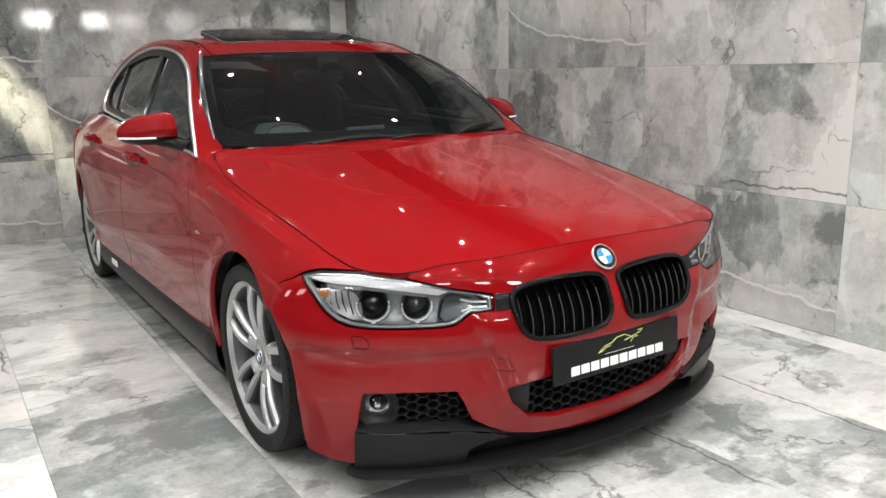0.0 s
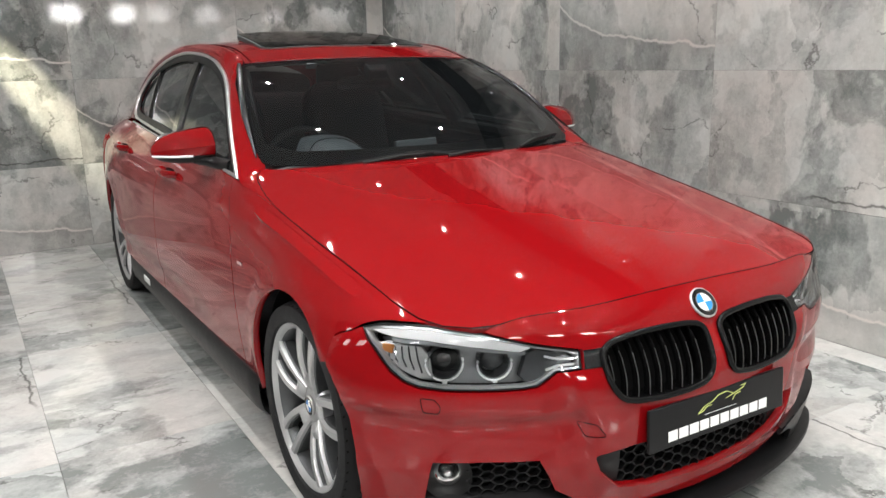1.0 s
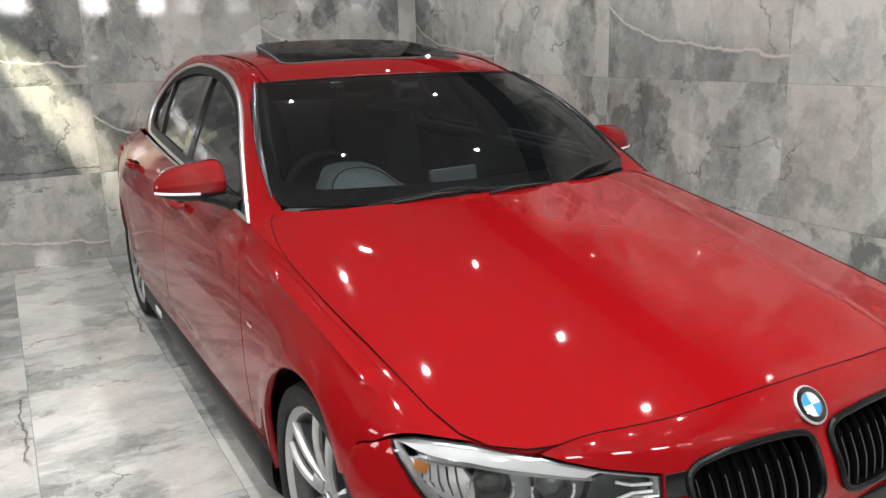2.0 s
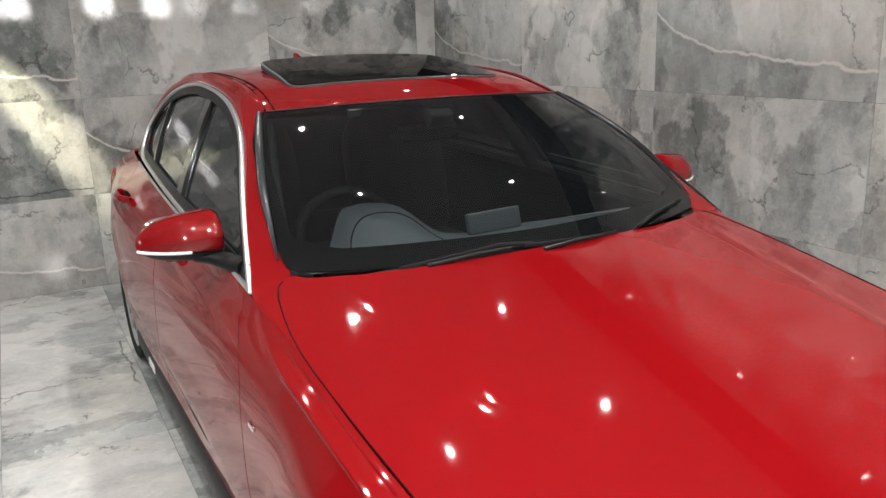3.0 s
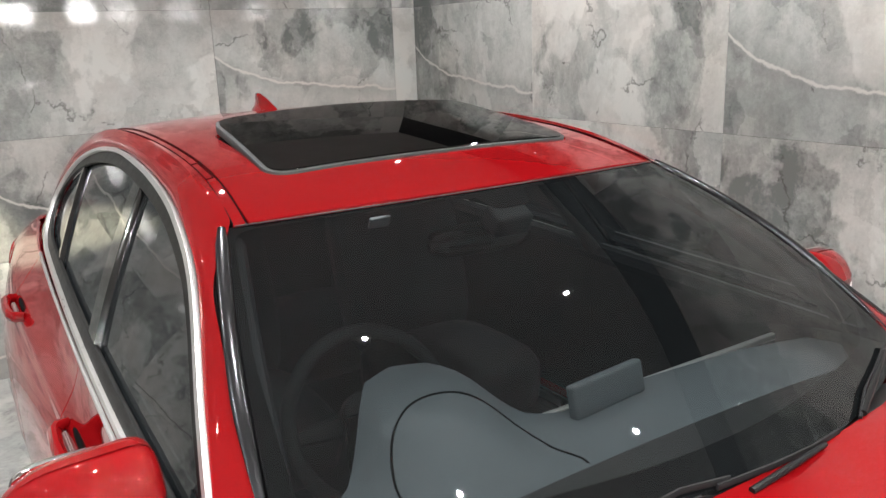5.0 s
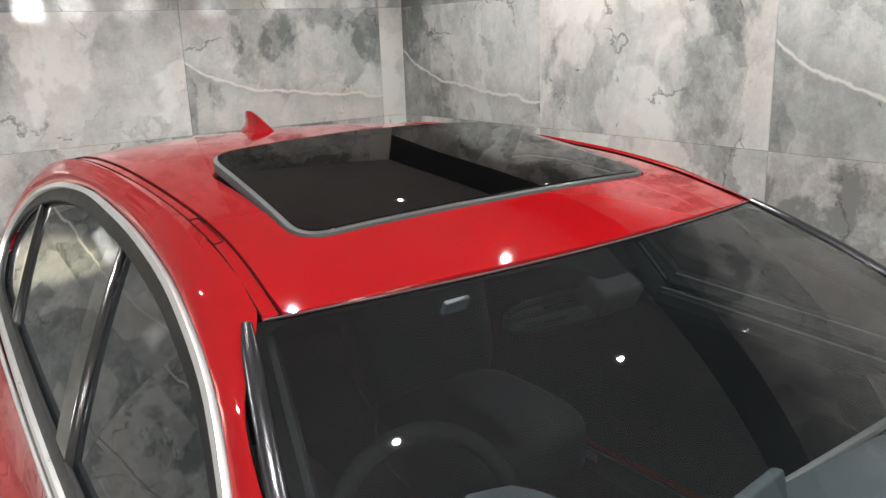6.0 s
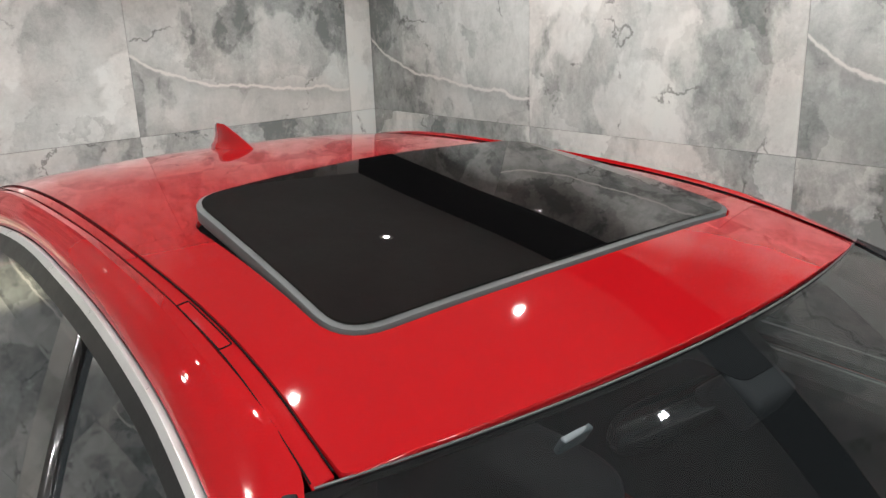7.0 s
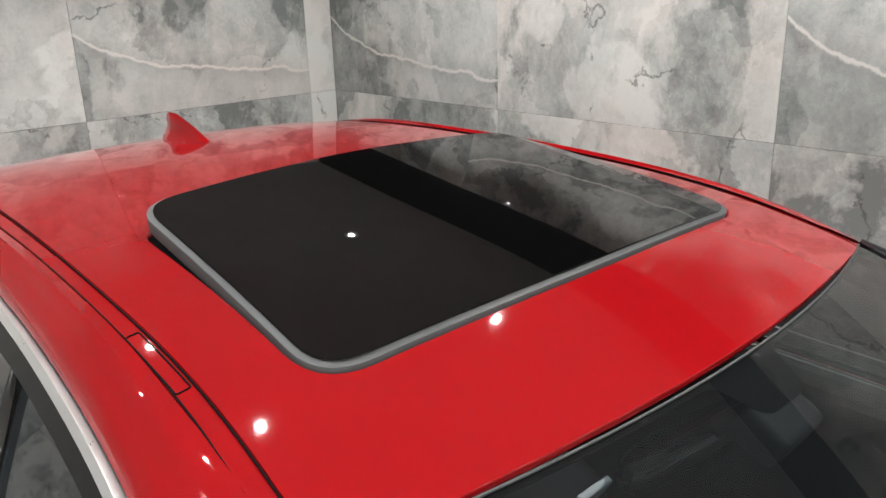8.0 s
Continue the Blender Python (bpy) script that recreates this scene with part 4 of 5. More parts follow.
# headlamps
for side in (-1, 1):
    flip = (lambda g: g) if side < 0 else mirrored
    h = tagged(new("headlamp"), "clear twin-projector headlamp, switched off")
    h.parent = car
    part("lens", flip(panel(nm(LIGHT), offset_of(nose_m, 0.001), step=0.02, depth=0.004)), CLEAR, h)
    part("housing", flip(panel(nm(LIGHT), offset_of(nose_m, -0.001), [nm(inset(LIGHT, 0.0022))], step=0.012, depth=0.05)), BLACK, h)
    part("chrome_surround", flip(panel(nm(inset(LIGHT, 0.0022)), offset_of(nose_m, -0.008), [nm(inset(LIGHT, 0.0075))], step=0.012, depth=0.03)), LAMP_GREY, h)
    part("bowl", flip(panel(nm(inset(LIGHT, 0.004)), offset_of(nose_m, -0.075), step=0.03)), LAMP_DARK, h)
    brow = [(-0.62, 0.622), (-0.79, 0.655), (-0.98, 0.675), (-1.14, 0.676), (-1.29, 0.666), (-1.14, 0.656), (-0.98, 0.650), (-0.79, 0.630), (-0.66, 0.613)]
    part("brow_light", flip(panel(nm(brow), offset_of(nose_m, -0.012), step=0.012, depth=0.02)), LIGHT_GUIDE, h)
    part("brow_shadow", flip(panel(nm([(-0.64, 0.612), (-0.79, 0.628), (-0.98, 0.648), (-1.16, 0.655), (-1.16, 0.646), (-0.98, 0.639), (-0.79, 0.619), (-0.64, 0.604)]), offset_of(nose_m, -0.018), step=0.012, depth=0.02)), LAMP_DARK, h)
    part("side_reflector", flip(panel(nm([(-1.02, 0.630), (-1.14, 0.638), (-1.28, 0.642), (-1.20, 0.612), (-1.11, 0.577), (-1.02, 0.558), (-0.97, 0.560), (-0.985, 0.60)]), offset_of(nose_m, -0.034), step=0.015, depth=0.02)), LAMP_GREY, h)
    for i in range(5):
        q = -1.015 - 0.035 * i
        fin = [tuple(map(float, offset_of(nose_m, -0.033)(a * NS, z))) for a, z in ((q, 0.571 + 0.006 * i), (q - 0.020, 0.600), (q - 0.030, 0.632))]
        part("reflector_rib", flip(tube(fin, 0.0022, 5)), CHROME if i % 2 else LAMP_DEEP, h)
    part("side_marker", flip(panel(nm([(-1.155, 0.634), (-1.225, 0.640), (-1.215, 0.620), (-1.16, 0.612)]), offset_of(nose_m, -0.028), step=0.01, depth=0.01)), AMBER, h)
    part("inner_cover", flip(panel(nm([(-0.49, 0.595), (-0.60, 0.612), (-0.635, 0.600), (-0.66, 0.560), (-0.635, 0.540), (-0.60, 0.546), (-0.565, 0.568), (-0.49, 0.572)]), offset_of(nose_m, -0.030), step=0.012, depth=0.03)), LAMP_DEEP, h)
    for j in (0, 1):
        bar = [tuple(map(float, offset_of(nose_m, -0.018)(p * NS, z))) for p, z in ((-0.485, 0.589 - 0.012 * j), (-0.54, 0.591 - 0.014 * j), (-0.56, 0.594 - 0.022 * j), (-0.58, 0.598 - 0.03 * j))]
        part("marker_bar", flip(tube(bar, 0.0032, 6)), LIGHT_GUIDE, h)
    for p, z, r, glass in ((-0.928, 0.596, 0.041, GLOSS), (-0.742, 0.592, 0.038, LAMP_DEEP)):
        c = [float(v) for v in offset_of(nose_m, -0.055)(np.array(p * NS), np.array(z))]
        m = pose(*c, 0, 0, math.degrees(p) * 0.55)
        proj = part("projector", flip(moved(lathe([(r, -0.012), (r * 0.93, -0.020), (r * 0.86, -0.008), (r * 0.80, 0.0), (r * 0.80, 0.04), (r, 0.04)], 32, "y", True), m)), LAMP_DEEP, h)
        part("projector_lens", flip(moved(lathe([(0.0005, -0.012), (r * 0.3, -0.010), (r * 0.6, -0.003), (r * 0.82, 0.010)], 28, "y"), m)), glass, proj)
        arc_pts = [tuple(m @ Vector((math.cos(w) * r * 1.08, -0.022, math.sin(w) * r * 1.08))) for w in np.linspace(radians(165), radians(375), 26)]
        part("light_ring", flip(tube(arc_pts, 0.0028, 8)), LIGHT_GUIDE, proj)
        part("ring_clip", flip(moved(box(-0.006, -0.028, -r * 1.22, 0.006, -0.016, -r * 1.05, 0.002), m)), LIGHT_GUIDE, proj)

# round badges: on the nose and on the wheel hubs
def roundel(parent, m, r):
    b = tagged(new("roundel"), "round blue and white quartered badge with a black rim")
    b.parent = parent
    b.matrix_basis = m
    part("rim", lathe([(r * 0.0 + 0.0005, -0.002), (r * 0.90, -0.004), (r * 0.97, -0.003), (r, 0.0)], 36, "y"), GLOSS, b)
    part("silver_ring", lathe([(r * 0.93, -0.0046), (r * 0.98, -0.0044), (r * 1.03, -0.002), (r * 1.02, 0.001)], 36, "y"), SATIN, b)
    part("inner_ring", lathe([(r * 0.60, -0.0052), (r * 0.64, -0.0056), (r * 0.67, -0.0050)], 36, "y"), CHROME, b)
    for q in range(4):
        ws = np.linspace(q * math.pi / 2, (q + 1) * math.pi / 2, 9)
        pts = [(0, -0.0056, 0)] + [(math.cos(w) * r * 0.60, -0.0050, math.sin(w) * r * 0.60) for w in ws]
        part("quarter", (pts, [(0, i + 1, i + 2) for i in range(8)]), BLUE if q % 2 else WHITE, b)
    return b


roundel(car, pose(0.0, -0.7075, 0.655, -40, 0, 0), 0.041)

# plate: lettering as plain shapes
plate = tagged(new("number_plate"), "black show plate with a white bar and a lime car outline")
plate.parent = car
plate.matrix_basis = pose(0.0, -0.778, 0.386, -3)
part("board", box(-0.255, -0.004, -0.056, 0.255, 0.006, 0.056, 0.003), BLACK, plate)
for i in range(10):
    part("letter_bar", box(-0.190 + i * 0.038, -0.0052, -0.040, -0.190 + i * 0.038 + 0.0320, -0.0042, -0.013), WHITE, plate, smooth=False)
for pts in ([(-0.085, 0.004), (-0.06, 0.020), (-0.03, 0.026), (-0.012, 0.037), (0.02, 0.040), (0.045, 0.030)], [(-0.085, 0.004), (-0.065, 0.008), (-0.055, 0.016), (-0.035, 0.017)],
            [(0.02, 0.022), (0.05, 0.028), (0.085, 0.036), (0.095, 0.044), (0.075, 0.043)], [(0.045, 0.012), (0.055, 0.024), (0.075, 0.026)]):
    part("outline_stroke", tube([(x, -0.0055, z + 0.004) for x, z in pts], 0.0011, 6), LIME, plate)
part("thin_stroke", tube([(-0.06, -0.0055, 0.0), (0.06, -0.0055, 0.0)], 0.0007, 5), WHITE, plate)
part("bracket", box(-0.14, 0.0062, -0.03, 0.14, 0.06, 0.03, 0.004), BLACK, plate)

# ---- roof and glass ----
ys = np.linspace(1.20, 2.86, 24)
roof_half = [(-float(ditch_in(y)) + 0.002, float(y)) for y in ys]
header = [(x, 1.165 + 0.055 * (x / 0.52)**2 + 0.001) for x in (-0.5, -0.4, -0.3, -0.2, -0.1, 0.0)]
roof_half[0] = (-0.512, 1.226)
rear_edge = [(-0.35, 2.90), (-0.18, 2.92), (0.0, 2.925)]
SUN_X, SUN_Y0, SUN_Y1 = 0.415, 1.355, 1.872
sun_loop = rounded([(-SUN_X, SUN_Y0 + 0.014), (-0.2, SUN_Y0 + 0.004), (0, SUN_Y0), (0.2, SUN_Y0 + 0.004), (SUN_X, SUN_Y0 + 0.014), (0.378, SUN_Y1), (0.0, SUN_Y1 + 0.02), (-0.378, SUN_Y1)], 0.07, 8)
roof_ob = car_p("roof", panel(both(header[::-1] + roof_half + rear_edge), roof_s, [sun_loop], step=0.03, depth=0.012), PAINT, "red roof panel around a glass sunroof")
for side in (-1, 1):
    flip = (lambda g: g) if side < 0 else mirrored
    yy = np.linspace(1.229, 2.86, 24)
    strip = [(-float(ditch_in(y)) - 0.001, float(y)) for y in yy] + [(-float(ditch_out(y)) + 0.001, float(y)) for y in yy[::-1]]
    part("roof_moulding", flip(panel(strip, lambda x, y: (x, y, roof(x, y) - 0.003), step=0.012, depth=0.006, edge=0.3)), PAINT, roof_ob)
    lid = rounded([(-float(ditch_in(y)) - 0.004 - 0.016 * k, y) for y, k in ((1.46, 0), (1.59, 0), (1.59, 1), (1.46, 1))], 0.003, 3)
    gap = [(x, y, float(roof(x, y)) - 0.0025) for x, y in resampled(lid, 0.01)]
    # shade in the moulding's gaps, drawn as thin dark tubes
    for f, d, dz, gr in ((ditch_in, -0.0005, 0.0002, 0.0012), (ditch_out, 0.0, 0.0020, 0.0011)):
        groove = [(-float(f(y)) + d, float(y), float(roof(f(y), y)) + dz - 0.0012) for y in np.linspace(1.232, 2.80, 40)]
        part("moulding_gap", flip(tube(groove, gr, 5)), DARK, roof_ob)
    part("moulding_lid_gap", flip(tube(gap, 0.0011, 5, True)), DARK, roof_ob)

sunroof = tagged(new("sunroof"), "tilted black glass sunroof with a grey seal")
sunroof.parent = car
chord = lambda y: roof_z(SUN_Y0) + (roof_z(SUN_Y1) - roof_z(SUN_Y0)) * (y - SUN_Y0) / (SUN_Y1 - SUN_Y0)
lift = lambda x, y: (x, y, roof(x, y) + 0.5 * (chord(y) - roof_z(y)) + 0.004 + 0.030 * np.clip((y - SUN_Y0) / (SUN_Y1 - SUN_Y0), 0, 1.1))
part("glass", panel(inset(sun_loop, 0.013), lambda x, y: (x, y, lift(x, y)[2] + 0.0035), step=0.05, depth=0.004, edge=0.15), ROOF_GLASS, sunroof)
part("seal", panel(inset(sun_loop, 0.004), lift, [inset(sun_loop, 0.014)], step=0.012, depth=0.020, edge=0.6), SEAL, sunroof)
part("tray", panel(inset(sun_loop, 0.012), lambda x, y: (x, y, roof(x, y) - 0.02), step=0.06, depth=0.03), DARK, sunroof)
part("gutter", panel(inset(sun_loop, -0.002), lambda x, y: (x, y, roof(x, y) - 0.010), [inset(sun_loop, 0.02)], step=0.015, depth=0.02), DARK, sunroof)

fin_ob = tagged(new("aerial_fin"), "red shark-fin aerial")
fin_ob.parent = car
fpts = []
FIN = ((-0.022, 2.345, 2.590, 0.040), (0.004, 2.355, 2.588, 0.034), (0.013, 2.375, 2.580, 0.020), (0.028, 2.415, 2.572, 0.012), (0.043, 2.462, 2.570, 0.010), (0.053, 2.500, 2.567, 0.007), (0.058, 2.520, 2.558, 0.003))
for z, y0, y1, w in FIN:
    for i in range(18):
        w_ = 2 * math.pi * i / 18
        y = (y0 + y1) / 2 + (y1 - y0) / 2 * math.cos(w_)
        fpts.append((w * math.sin(w_) * (0.55 + 0.45 * math.cos(w_ / 2)**2), y, 1.386 + z))
part("shell", (fpts, [(k * 18 + i, k * 18 + (i + 1) % 18, (k + 1) * 18 + (i + 1) % 18, (k + 1) * 18 + i) for k in range(6) for i in range(18)] + [tuple(range(108, 126))]), PAINT, fin_ob)

# windscreen
full = [(-1.0, 0.07), (-0.985, 0.025), (-0.945, 0.0), (-0.5, 0.0), (0.0, 0.0), (0.5, 0.0), (0.945, 0.0), (0.985, 0.025), (1.0, 0.07), (1.0, 0.5), (1.0, 0.985), (0.5, 0.985), (0, 0.985), (-0.5, 0.985), (-1.0, 0.985), (-1.0, 0.5)]
WS = (0.62, 0.85)
ws_m = lambda a, b: screen_s(a / WS[0], b / WS[1])
wm = lambda l: [(a * WS[0], b * WS[1]) for a, b in l]
inner = [(-0.95, 0.16), (-0.80, 0.10), (-0.4, 0.105), (0, 0.105), (0.4, 0.105), (0.80, 0.10), (0.95, 0.16), (0.975, 0.5), (0.975, 0.95), (0.93, 0.976), (0.5, 0.978), (0.12, 0.978), (0.08, 0.90), (-0.08, 0.90), (-0.12, 0.978), (-0.5, 0.978), (-0.93, 0.976), (-0.975, 0.95), (-0.975, 0.5)]
screen = tagged(new("windscreen"), "slightly tinted windscreen with a black border")
screen.parent = car
glass_ob = part("glass", panel(wm(full), ws_m, step=0.03, depth=0.004, toward=(0, -1, 1)), SCREEN_GLASS, screen)
glass_ob.visible_shadow = False
part("black_border", panel(wm(full), offset_of(ws_m, -0.004), [rounded(wm(inner), 0.02)], step=0.03, depth=0.002, toward=(0, -1, 1)), DARK, screen)
hs = [tuple(map(float, offset_of(screen_s, 0.002)(np.array(u), np.array(0.986)))) for u in np.linspace(-0.97, 0.97, 40)]
part("header_seal", tube(hs, 0.0017, 8, flat=0.7), SEAL, screen)
rs = [(-1, 0), (0, 0), (1, 0), (1, 1), (0, 1), (-1, 1)]
rear_ob = car_p("rear_window", panel(wm(rs), lambda a, b: rear_screen_s(a / WS[0], b / WS[1]), step=0.05, depth=0.004, toward=(0, 1, 1)), TINT_GLASS)
rear_ob.visible_shadow = False

# side windows: outline of the bright trim in side view
DLO = [(0.632, 0.897), (0.85, 0.914), (1.1, 0.931), (1.435, 0.948), (1.77, 0.965), (2.1, 0.981), (2.46, 0.996), (2.60, 1.005), (2.71, 1.035), (2.78, 1.09), (2.79, 1.145), (2.73, 1.215),
       (2.62, 1.270), (2.46, 1.308), (2.30, 1.329), (2.1, 1.340), (1.9, 1.336), (1.7, 1.325), (1.5, 1.303), (1.354, 1.275), (1.2, 1.232), (1.07, 1.172), (0.927, 1.087), (0.84, 1.034), (0.77, 0.990), (0.70, 0.944)]
D0 = DLO[:1] + smoothed(DLO, 4)[4:-4] + DLO[-1:]
D1, D2 = inset(D0, 0.0095), inset(D0, 0.036)
D1[0], D2[0] = (0.660, 0.908), (0.725, 0.936)
pillar = lambda z: 1.578 + (z - 0.945) * 0.53
quarter = lambda z: 2.285 + (z - 0.995) * 1.0


def cut(loop, lo, hi):
    """The part of a loop between two slanting lines."""
    pts = resampled(loop, 0.008)
    keep = [p for p in pts if lo(p[1]) <= p[0] <= hi(p[1])]
    c = np.mean(keep, 0)
    return sorted(keep, key=lambda p: math.atan2(p[1] - c[1], p[0] - c[0]))


for side in (-1, 1):
    flip = (lambda g: g) if side < 0 else mirrored
    w = tagged(new("side_windows"), "dark tinted side windows in a satin chrome surround")
    w.parent = car
    part("trim", flip(panel(D0, offset_of(glass_s, 0.013, -1), [D1], step=0.012, depth=0.014, edge=0.7)), SATIN if side < 0 else TRIM, w)
    part("seal", flip(panel(D1, offset_of(glass_s, 0.003, -1), [D2], step=0.012, depth=0.010, edge=0.5)), BLACK, w)
    for lo, hi in ((lambda z: 0.0, lambda z: pillar(z) - 0.020), (lambda z: pillar(z) + 0.070, lambda z: quarter(z) - 0.012), (lambda z: quarter(z) + 0.018, lambda z: 9.0)):
        g = part("pane", flip(panel(cut(inset(D0, 0.030), lo, hi), offset_of(glass_s, -0.012, -1), step=0.05, depth=0.003)), TINT_GLASS, w)
        g.visible_shadow = False
    zz = np.linspace(0.95, 1.315, 9)
    for name, a, b, d in (("centre_pillar", 0.0, 0.024, 0.002), ("centre_pillar", 0.030, 0.070, 0.002), ("quarter_divider", 0, 0, 0.0)):
        if name == "centre_pillar":
            loop = [(pillar(z) + a - 0.012, z) for z in zz] + [(pillar(z) + b - 0.004, z) for z in zz[::-1]]
        else:
            loop = [(quarter(z) - 0.010, z) for z in np.linspace(1.0, 1.285, 7)] + [(quarter(z) + 0.014, z) for z in np.linspace(1.285, 1.0, 7)]
        part(name, flip(panel(loop, offset_of(glass_s, d, -1), step=0.012, depth=0.02)), GLOSS, w)
    # side frame: pillar and roof rail between the trim and the windscreen or the roof's groove
    oy = [0.28, 0.47, 0.60, 0.685, 0.77, 0.93, 1.07, 1.20, 1.354, 1.50, 1.70, 1.90, 2.10, 2.30, 2.46, 2.62, 2.73, 2.81, 2.82, 2.76, 2.66]
    oz = [0, 0, 0, 0.938, 0.992, 1.090, 1.175, 1.236, 1.279, 1.307, 1.329, 1.340, 1.344, 1.333, 1.312, 1.274, 1.219, 1.147, 1.085, 1.03, 1.00]
    outer = []
    for i, (a, b) in enumerate(zip(oy, oz)):
        if i < 3:
            fx0, fz0 = flank(a, 0.0)
            outer.append((-float(fx0) - 0.001, a, float(fz0) + 0.001))
        else:
            outer.append((-float(glass_x(np.array(a), np.array(b))) - 0.003, a, b))
    inn = [(x, y, float(hood(x, y)) + d) for x, y, d in ((-0.7700, 0.28, 0), (-0.7570, 0.470, 0), (-0.7255, 0.613, 0.0), (-0.680, 0.654, 0.003))]
    inn += [tuple(map(float, screen_s(u, v))) for u, v in ((-1.012, 0.13), (-1.036, 0.37), (-1.042, 0.59), (-1.042, 0.80))]
    for y in (1.25, 1.40, 1.58, 1.80, 2.0, 2.25, 2.48, 2.70, 2.86):
        inn.append((-float(ditch_out(y)) - 0.001, y, float(roof(ditch_out(y), y))))
    inn += [(-0.525, 3.02, 1.215), (-0.565, 3.16, 1.10), (-0.60, 3.27, 1.01), (-0.62, 3.31, 0.985)]
    k = np.arange(len(oy))
    O, I = [spl(k, v) for v in zip(*outer)], [spl(k, v) for v in zip(*inn)]

    def rail(t, s, d=0.0):
        a, b = np.array([float(f(t)) for f in O]), np.array([float(f(t)) for f in I])
        corner = np.array((a[0] - 0.004, (a[1] + b[1]) / 2, max(b[2], a[2]) + 0.004))
        c = (a + b) / 2 + (corner - (a + b) / 2) * (0.35 if t < 6 else 0.35 + 0.4 * min(1, (t - 6) / 2.5))
        P = a * (1 - s)**2 + c * 2 * s * (1 - s) + b * s**2
        proud = 0.007 * min(1.0, max(0.0, (t - 7.5) / 1.5)) * math.exp(-((s - 0.80) / 0.12)**2)
        return P[0] + d, P[1], P[2] - d + proud
    tt, ss = np.linspace(0, len(oy) - 1, 130), np.linspace(0, 1, 12)
    frame_ob = car_p("side_frame", flip(grid(rail, tt, ss)), PAINT)
    part("frame_lining", flip(grid(lambda t, s: rail(t, s, 0.010), tt[30:], ss[::3])), CLOTH, frame_ob)
    # bright-edged gasket along the windscreen
    path = [tuple(map(float, offset_of(screen_s, 0.003)(np.array(-1.005 - 0.018 * min(1, v / 0.4) + 0.014 * v**3), np.array(v)))) for v in np.linspace(0.05, 0.985, 50)]
    car_p("screen_gasket", flip(tube(path, [(0.003 + 0.0095 * min(1, i / 16)) * min(1.0, 0.6 + (49 - i) / 10) for i in range(50)], 14, flat=0.40, up=(0, -0.6, 0.8))), TRIM)
    # black scuttle corner
    tri = [(-0.70, 0.63), (-0.60, 0.602), (-0.60, 0.66), (-0.69, 0.72)]
    if side > 0:
        car_p("scuttle_corner", flip(panel(tri, lambda x, y: (x, y, hood(x, y) - 0.006), step=0.03, depth=0.02)), BLACK)

# wipers resting at the foot of the windscreen
at = lambda u, v, d: tuple(map(float, offset_of(screen_s, d)(np.array(u), np.array(v))))
for pts, arm in (([(-0.62, -0.020), (-0.42, 0.012), (-0.21, 0.040), (-0.075, 0.028)], [(-0.52, -0.020), (-0.32, 0.002), (-0.18, 0.014)]),
                 ([(-0.12, 0.022), (0.06, 0.014), (0.205, 0.006), (0.33, 0.002)], [(-0.05, -0.010), (0.10, -0.004), (0.24, -0.003)]),
                 ([(0.44, -0.008), (0.565, 0.027), (0.70, 0.038), (0.87, 0.047)], [(0.46, -0.004), (0.62, 0.028), (0.80, 0.042)])):
    wp = tagged(new("wiper"), "black wiper at the foot of the windscreen")
    wp.parent = car
    part("blade", tube([at(u, v, 0.010) for u, v in pts], 0.0034, 6, flat=1.7), RUBBER, wp)
    part("arm", tube([at(*arm[0], 0.014), at(*arm[1], 0.022), at(*arm[2], 0.017)], [0.006, 0.006, 0.004], 8), BLACK, wp)

# ---- mirrors ----
for side in (-1, 1):
    flip = (lambda g: g) if side < 0 else mirrored
    mo = tagged(new("door_mirror"), "red door mirror with a black foot and clear indicator")
    mo.parent = car

    def shell(a, t, lo=-9.0, hi=9.0, grow=0.0):
        """Swept-back cap: t from the blunt inner end, 0, to the rounded outer end, 1."""
        r = max(1 - abs(2 * t - 1)**(9.0 if t < 0.5 else 3.2), 0.0)**0.42
        cx = -0.778 - 0.217 * t
        front, back = 0.862 + 0.085 * t**2.2, 0.990 + 0.035 * t
        ztop, zbot = 1.066 - 0.026 * t - 0.026 * t**4, 0.930 + 0.008 * t
        cy, cz = (front + back) / 2, (ztop + zbot) / 2
        ca, sa = math.cos(a), math.sin(a)
        e = lambda v, k: math.copysign(abs(v)**k, v)
        z = cz + (ztop - zbot) / 2 * (r + grow) * e(sa, 0.62)
        lean = 0.030 * max(0.0, (z - cz) / 0.055) if ca < 0 else 0.0
        return cx, cy + (back - front) / 2 * (r + grow) * e(ca, 0.62) + lean, min(max(z, lo), hi)
    aa, ta = np.linspace(-math.pi, math.pi, 41), (1 - np.cos(np.linspace(0, math.pi, 26))) / 2
    part("cap", flip(grid(lambda t, a: shell(a, t, 0.9625), ta, aa)), PAINT, mo)
    part("lower_cap", flip(grid(lambda t, a: shell(a, t, -9, 0.9615, 0.02), ta, aa)), BLACK, mo)
    path = []
    for t in np.linspace(0.42, 0.985, 20):
        x, y, z = shell(math.pi * 0.985, t, -9, 9, 0.03)
        path.append((x, y, 0.9618))
    part("indicator", flip(tube(path, 0.0042, 8, flat=1.1)), LIGHT_GUIDE, mo)
    part("foot", flip(tube([(-0.86, 0.905, 0.944), (-0.815, 0.885, 0.940), (-0.785, 0.855, 0.930), (-0.768, 0.81, 0.925), (-0.758, 0.765, 0.930)], [0.018, 0.027, 0.030, 0.034, 0.030], 14, flat=0.75)), BLACK, mo)
    part("mirror_glass", flip(blob(-0.892, 1.004, 0.997, 0.078, 0.006, 0.044, 0.6)), CHROME, mo)

# ---- wheels ----
TYRE_R = 0.311


